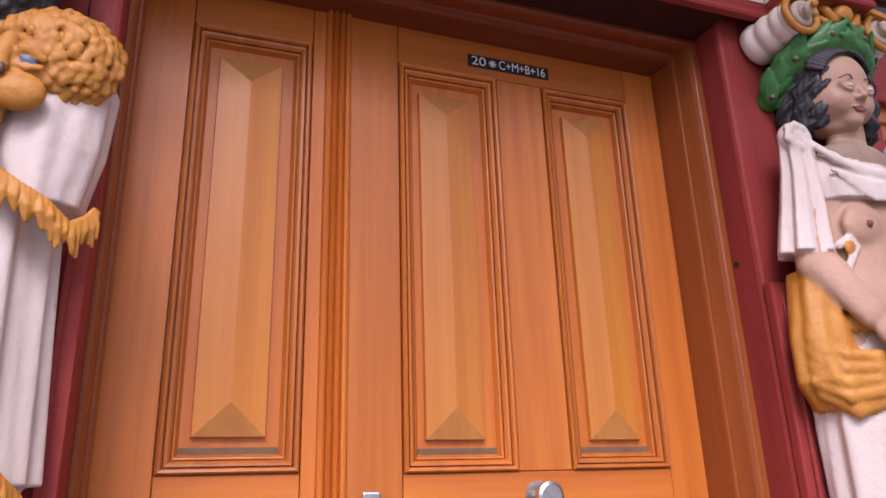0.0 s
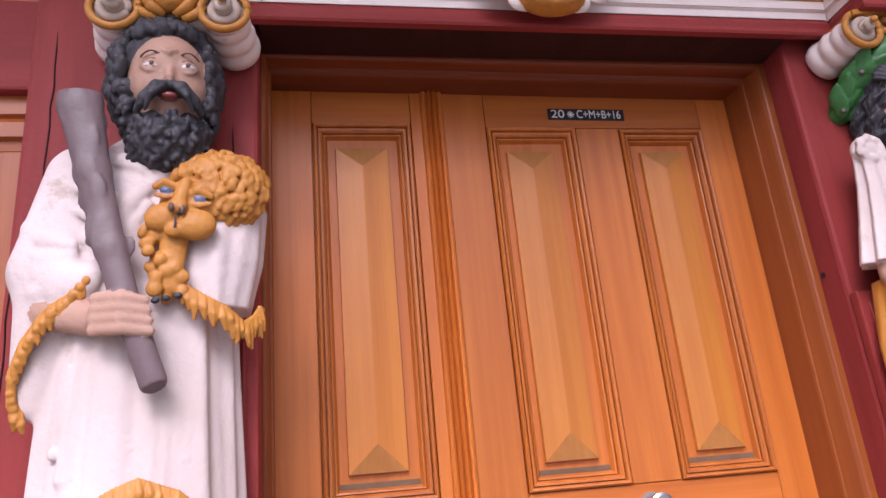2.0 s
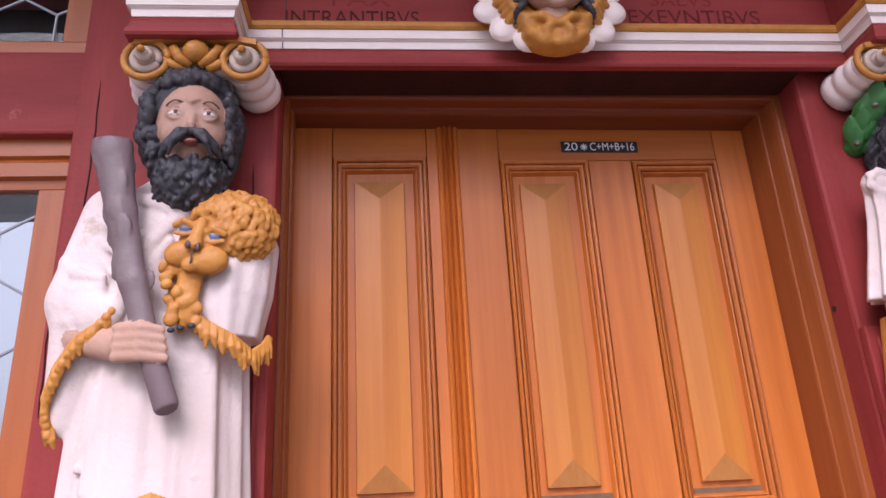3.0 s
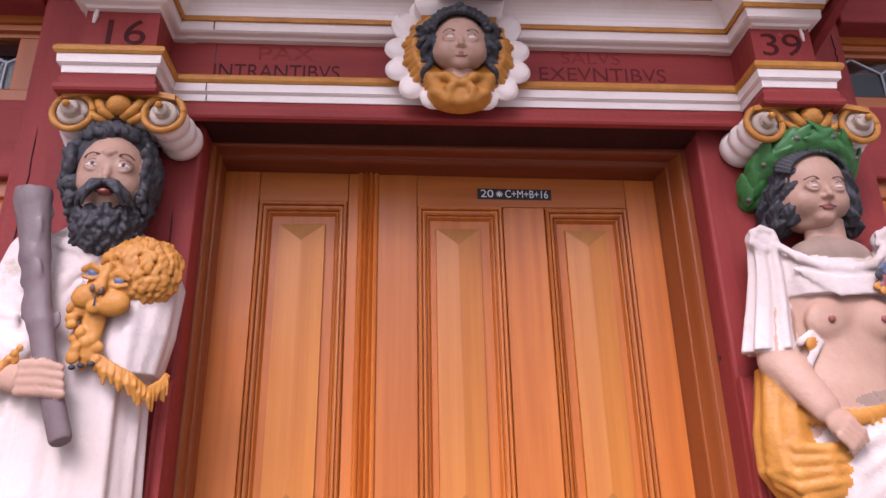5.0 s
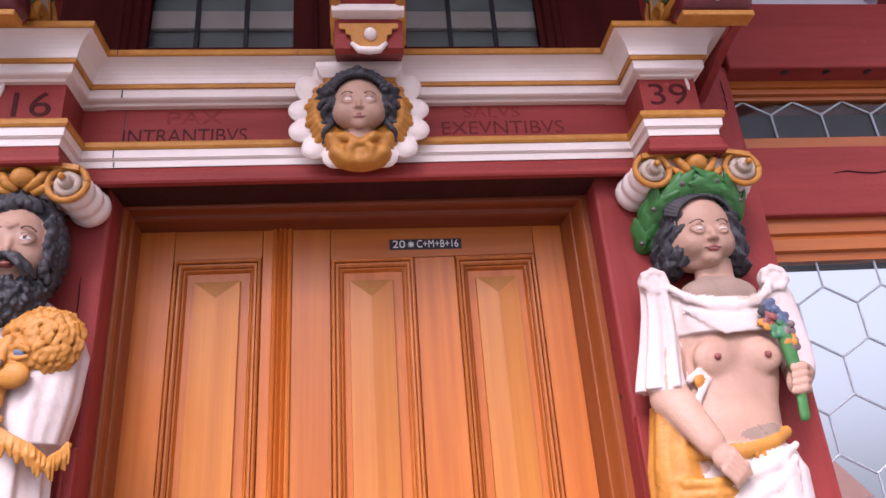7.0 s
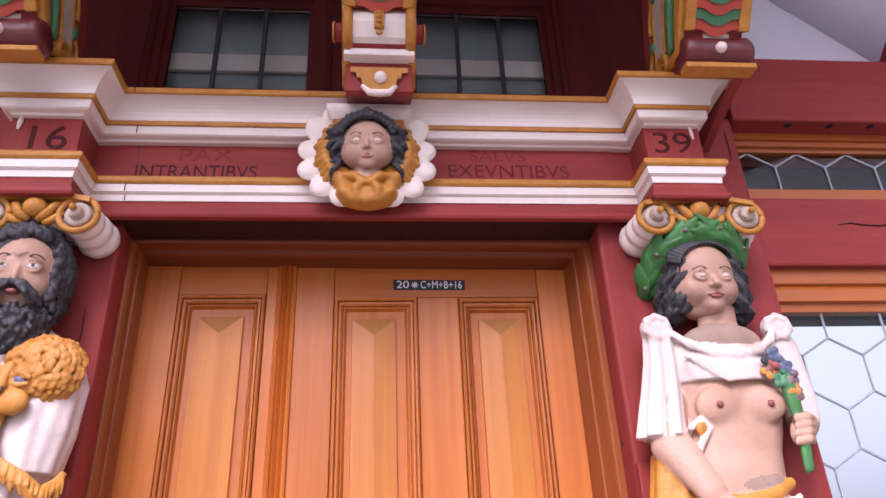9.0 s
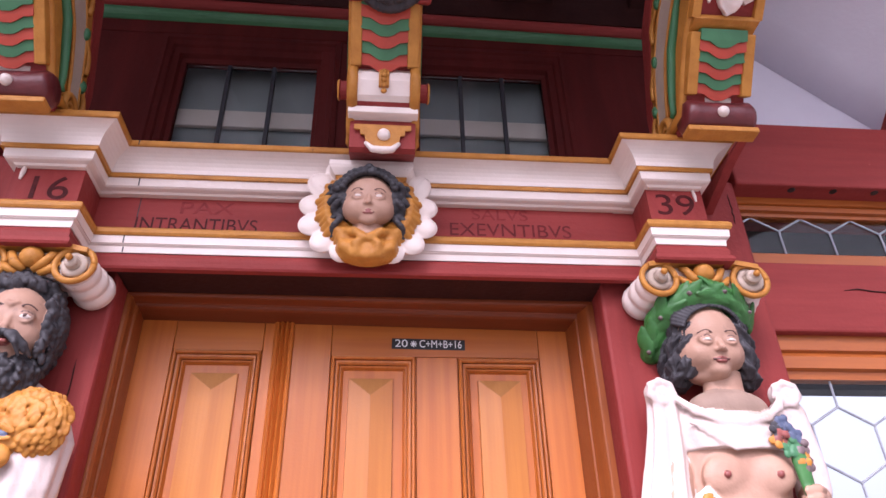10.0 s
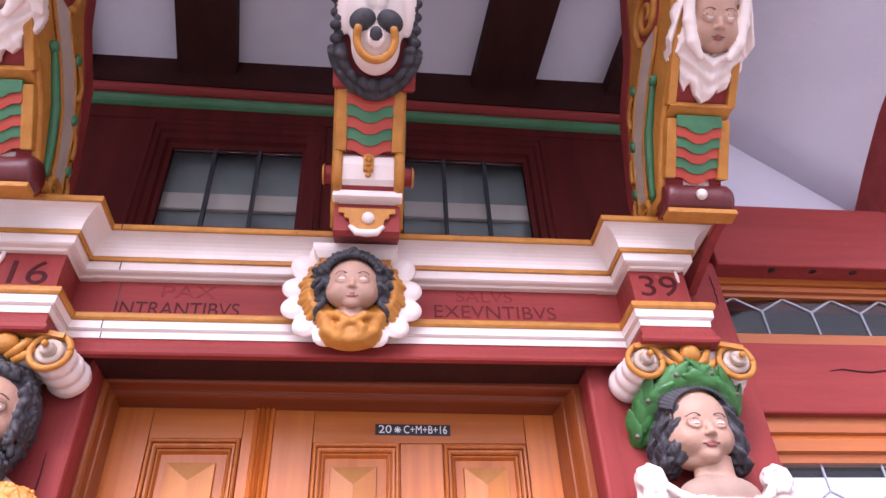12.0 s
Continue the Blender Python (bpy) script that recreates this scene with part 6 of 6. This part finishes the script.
def side_bracket(x, half, sides, with_mask):
    br = thing("bracket", "carved console bracket with red and green scales and veiled mask", "bracket", "jetty brackets")
    front = [(-0.40, 3.092), (-0.545, 3.03), (-0.60, 3.07), (-0.615, 3.11), (-0.66, 3.17), (-0.735, 3.262), (-0.78, 3.285), (-0.90, 3.37), (-1.0, 3.47), (-1.09, 3.66), (-1.14, 3.95), (-1.14, 4.45)]
    back = [(-0.76, 4.40), (-0.72, 4.0), (-0.60, 3.74), (-0.45, 3.60), (-0.39, 3.42), (-0.335, 3.26), (-0.34, 3.10)]
    panel = ((-0.625, 3.115), (-0.745, 3.265))
    bracket_body(br, front, back, x, half, panel, sides)
    part("base_plate", box(x - half - 0.005, x + half + 0.012, -0.612, -0.560, 2.985, 3.004, 0.004), OCHRE, br)
    if x > 0:
        part("base_block", prism([(-0.24, 3.0), (-0.58, 3.0), (-0.46, 2.985), (-0.24, 2.93)], "x", x + half - 0.03, x + half), RED, br)
    # cushion roll
    cx = [x - half, x - half + 0.012, x - 0.06, x, x + 0.06, x + half - 0.004, x + half + 0.012]
    part("cushion", tube([(v, -0.578, 3.060) for v in cx], [0.044, 0.056, 0.054, 0.051, 0.054, 0.057, 0.046], 22), CUSHION, br, smooth=True)
    part("cushion_tab", tube([(x - 0.035, -0.606, 3.112), (x + 0.05, -0.606, 3.112)], 0.013, 10), WHITE, br, smooth=True)
    part("button", ball((x + 0.005, -0.630, 3.046), 0.018), WHITE, br, smooth=True)
    # ledge and frame of the mask
    part("ledge", box(x - half, x + half, -0.80, -0.70, 3.268, 3.286, 0.004), OCHRE, br)
    mp = ((-0.785, 3.285), (-1.02, 3.50))
    for sx in (-1, 1):
        L = 0.32
        b = box(-0.014, 0.014, -0.02, 0.03, -L / 2, L / 2, 0.005)
        ob = part("mask_strip", b, OCHRE, br)
        ob.data.transform(slope_pose(x + sx * (half - 0.006), *mp))
    if with_mask:
        ob = veiled_mask().skin("mask", br, "painted veiled face, plain carving")
        ob.data.transform(slope_pose(x + 0.01, (-0.865, 3.395), (-0.975, 3.49)) @ Matrix.Diagonal((1.08, 1.0, 1.08, 1)))
    return br


side_bracket(1.114, 0.105, (-1,), True)
side_bracket(-1.018, 0.105, (1,), True)


def middle_bracket():
    x, half = 0.065, 0.105
    br = thing("bracket", "carved console bracket with beast mask above the winged head", "bracket", "jetty brackets", at=(0, 0, -0.022))
    front = [(-0.40, 3.07), (-0.50, 3.07), (-0.56, 3.12), (-0.59, 3.17), (-0.585, 3.22), (-0.63, 3.255), (-0.735, 3.385), (-0.80, 3.41), (-0.95, 3.54), (-1.06, 3.70), (-1.13, 3.95), (-1.14, 4.45)]
    back = [(-0.76, 4.40), (-0.68, 4.0), (-0.56, 3.78), (-0.43, 3.62), (-0.37, 3.42), (-0.33, 3.26), (-0.34, 3.09)]
    panel = ((-0.605, 3.215), (-0.735, 3.385))
    bracket_body(br, front, back, x, half, panel, (-1, 1))
    # hanging block
    part("block", prism([(-0.37, 3.03), (-0.45, 2.985), (-0.485, 2.968), (-0.502, 2.976), (-0.51, 3.078), (-0.37, 3.078)], "x", x - half + 0.003, x + half - 0.003), RED, br)
    out = [(-0.088, 0.05), (-0.088, 0.032), (-0.07, 0.030), (-0.068, 0.012), (-0.055, 0.010), (-0.05, -0.02), (-0.03, -0.04), (0.03, -0.04), (0.05, -0.02), (0.055, 0.010), (0.068, 0.012), (0.07, 0.030), (0.088, 0.032), (0.088, 0.05)]
    ob = part("lambrequin", prism(out, "y", -0.006, 0.0), OCHRE, br, "gilt stepped lambrequin")
    ob.data.transform(pose(x, -0.511, 3.004, 4, 0, 0))
    ob = part("lambrequin_lip", tube([(-0.052, -0.006, -0.016), (-0.03, -0.010, -0.042), (0.0, -0.011, -0.046), (0.03, -0.010, -0.042), (0.052, -0.006, -0.016)], [0.006, 0.011, 0.012, 0.011, 0.006], 10), WHITE, br, smooth=True)
    ob.data.transform(pose(x, -0.506, 3.004, 4, 0, 0))
    part("button", ball((x + 0.004, -0.521, 3.012), 0.020), WHITE, br, smooth=True)
    part("slab", box(x - half - 0.004, x + half + 0.004, -0.55, -0.42, 3.078, 3.104, 0.006), WHITE, br)
    # saddle cushion
    prof = [(-0.53, 3.105), (-0.575, 3.125), (-0.60, 3.165), (-0.600, 3.20), (-0.585, 3.228), (-0.55, 3.235), (-0.45, 3.235), (-0.45, 3.105)]
    part("cushion", prism(prof, "x", x - half - 0.004, x + half + 0.004), WHITE, br)
    for sx in (-1, 1):
        part("cushion_rim", tube([(x + sx * (half - 0.008), a - 0.004, b) for a, b in prof[:6]], 0.017, 10), OCHRE, br, smooth=True)
        part("cushion_end", tube([(x + sx * (half + 0.0), -0.535, 3.178), (x + sx * (half + 0.03), -0.535, 3.178), (x + sx * (half + 0.034), -0.535, 3.178)], [0.030, 0.030, 0.036], 18), RED, br)
        part("cushion_end_rim", tube([(x + sx * (half + 0.034), -0.535, 3.178), (x + sx * (half + 0.04), -0.535, 3.178)], [0.035, 0.030], 18), OCHRE, br)
    part("bead_strip", box(x - 0.016, x + 0.016, -0.609, -0.595, 3.135, 3.225, 0.004), OCHRE, br)
    for i in range(7):
        t = i / 6
        part("bead", ball((x, -0.578 - 0.034 * math.sin(math.pi * (0.25 + 0.6 * t)), 3.118 + 0.115 * t), (0.010, 0.008, 0.009), seg=10), OCHRE, br, smooth=True)
    ob = beast_mask().skin("mask", br, "painted beast mask with gilt nose ring")
    ob.data.transform(slope_pose(x + 0.010, (-0.80, 3.395), (-0.88, 3.47)) @ Matrix.Diagonal((1.08, 1.05, 1.15, 1)))
    return br


middle_bracket()
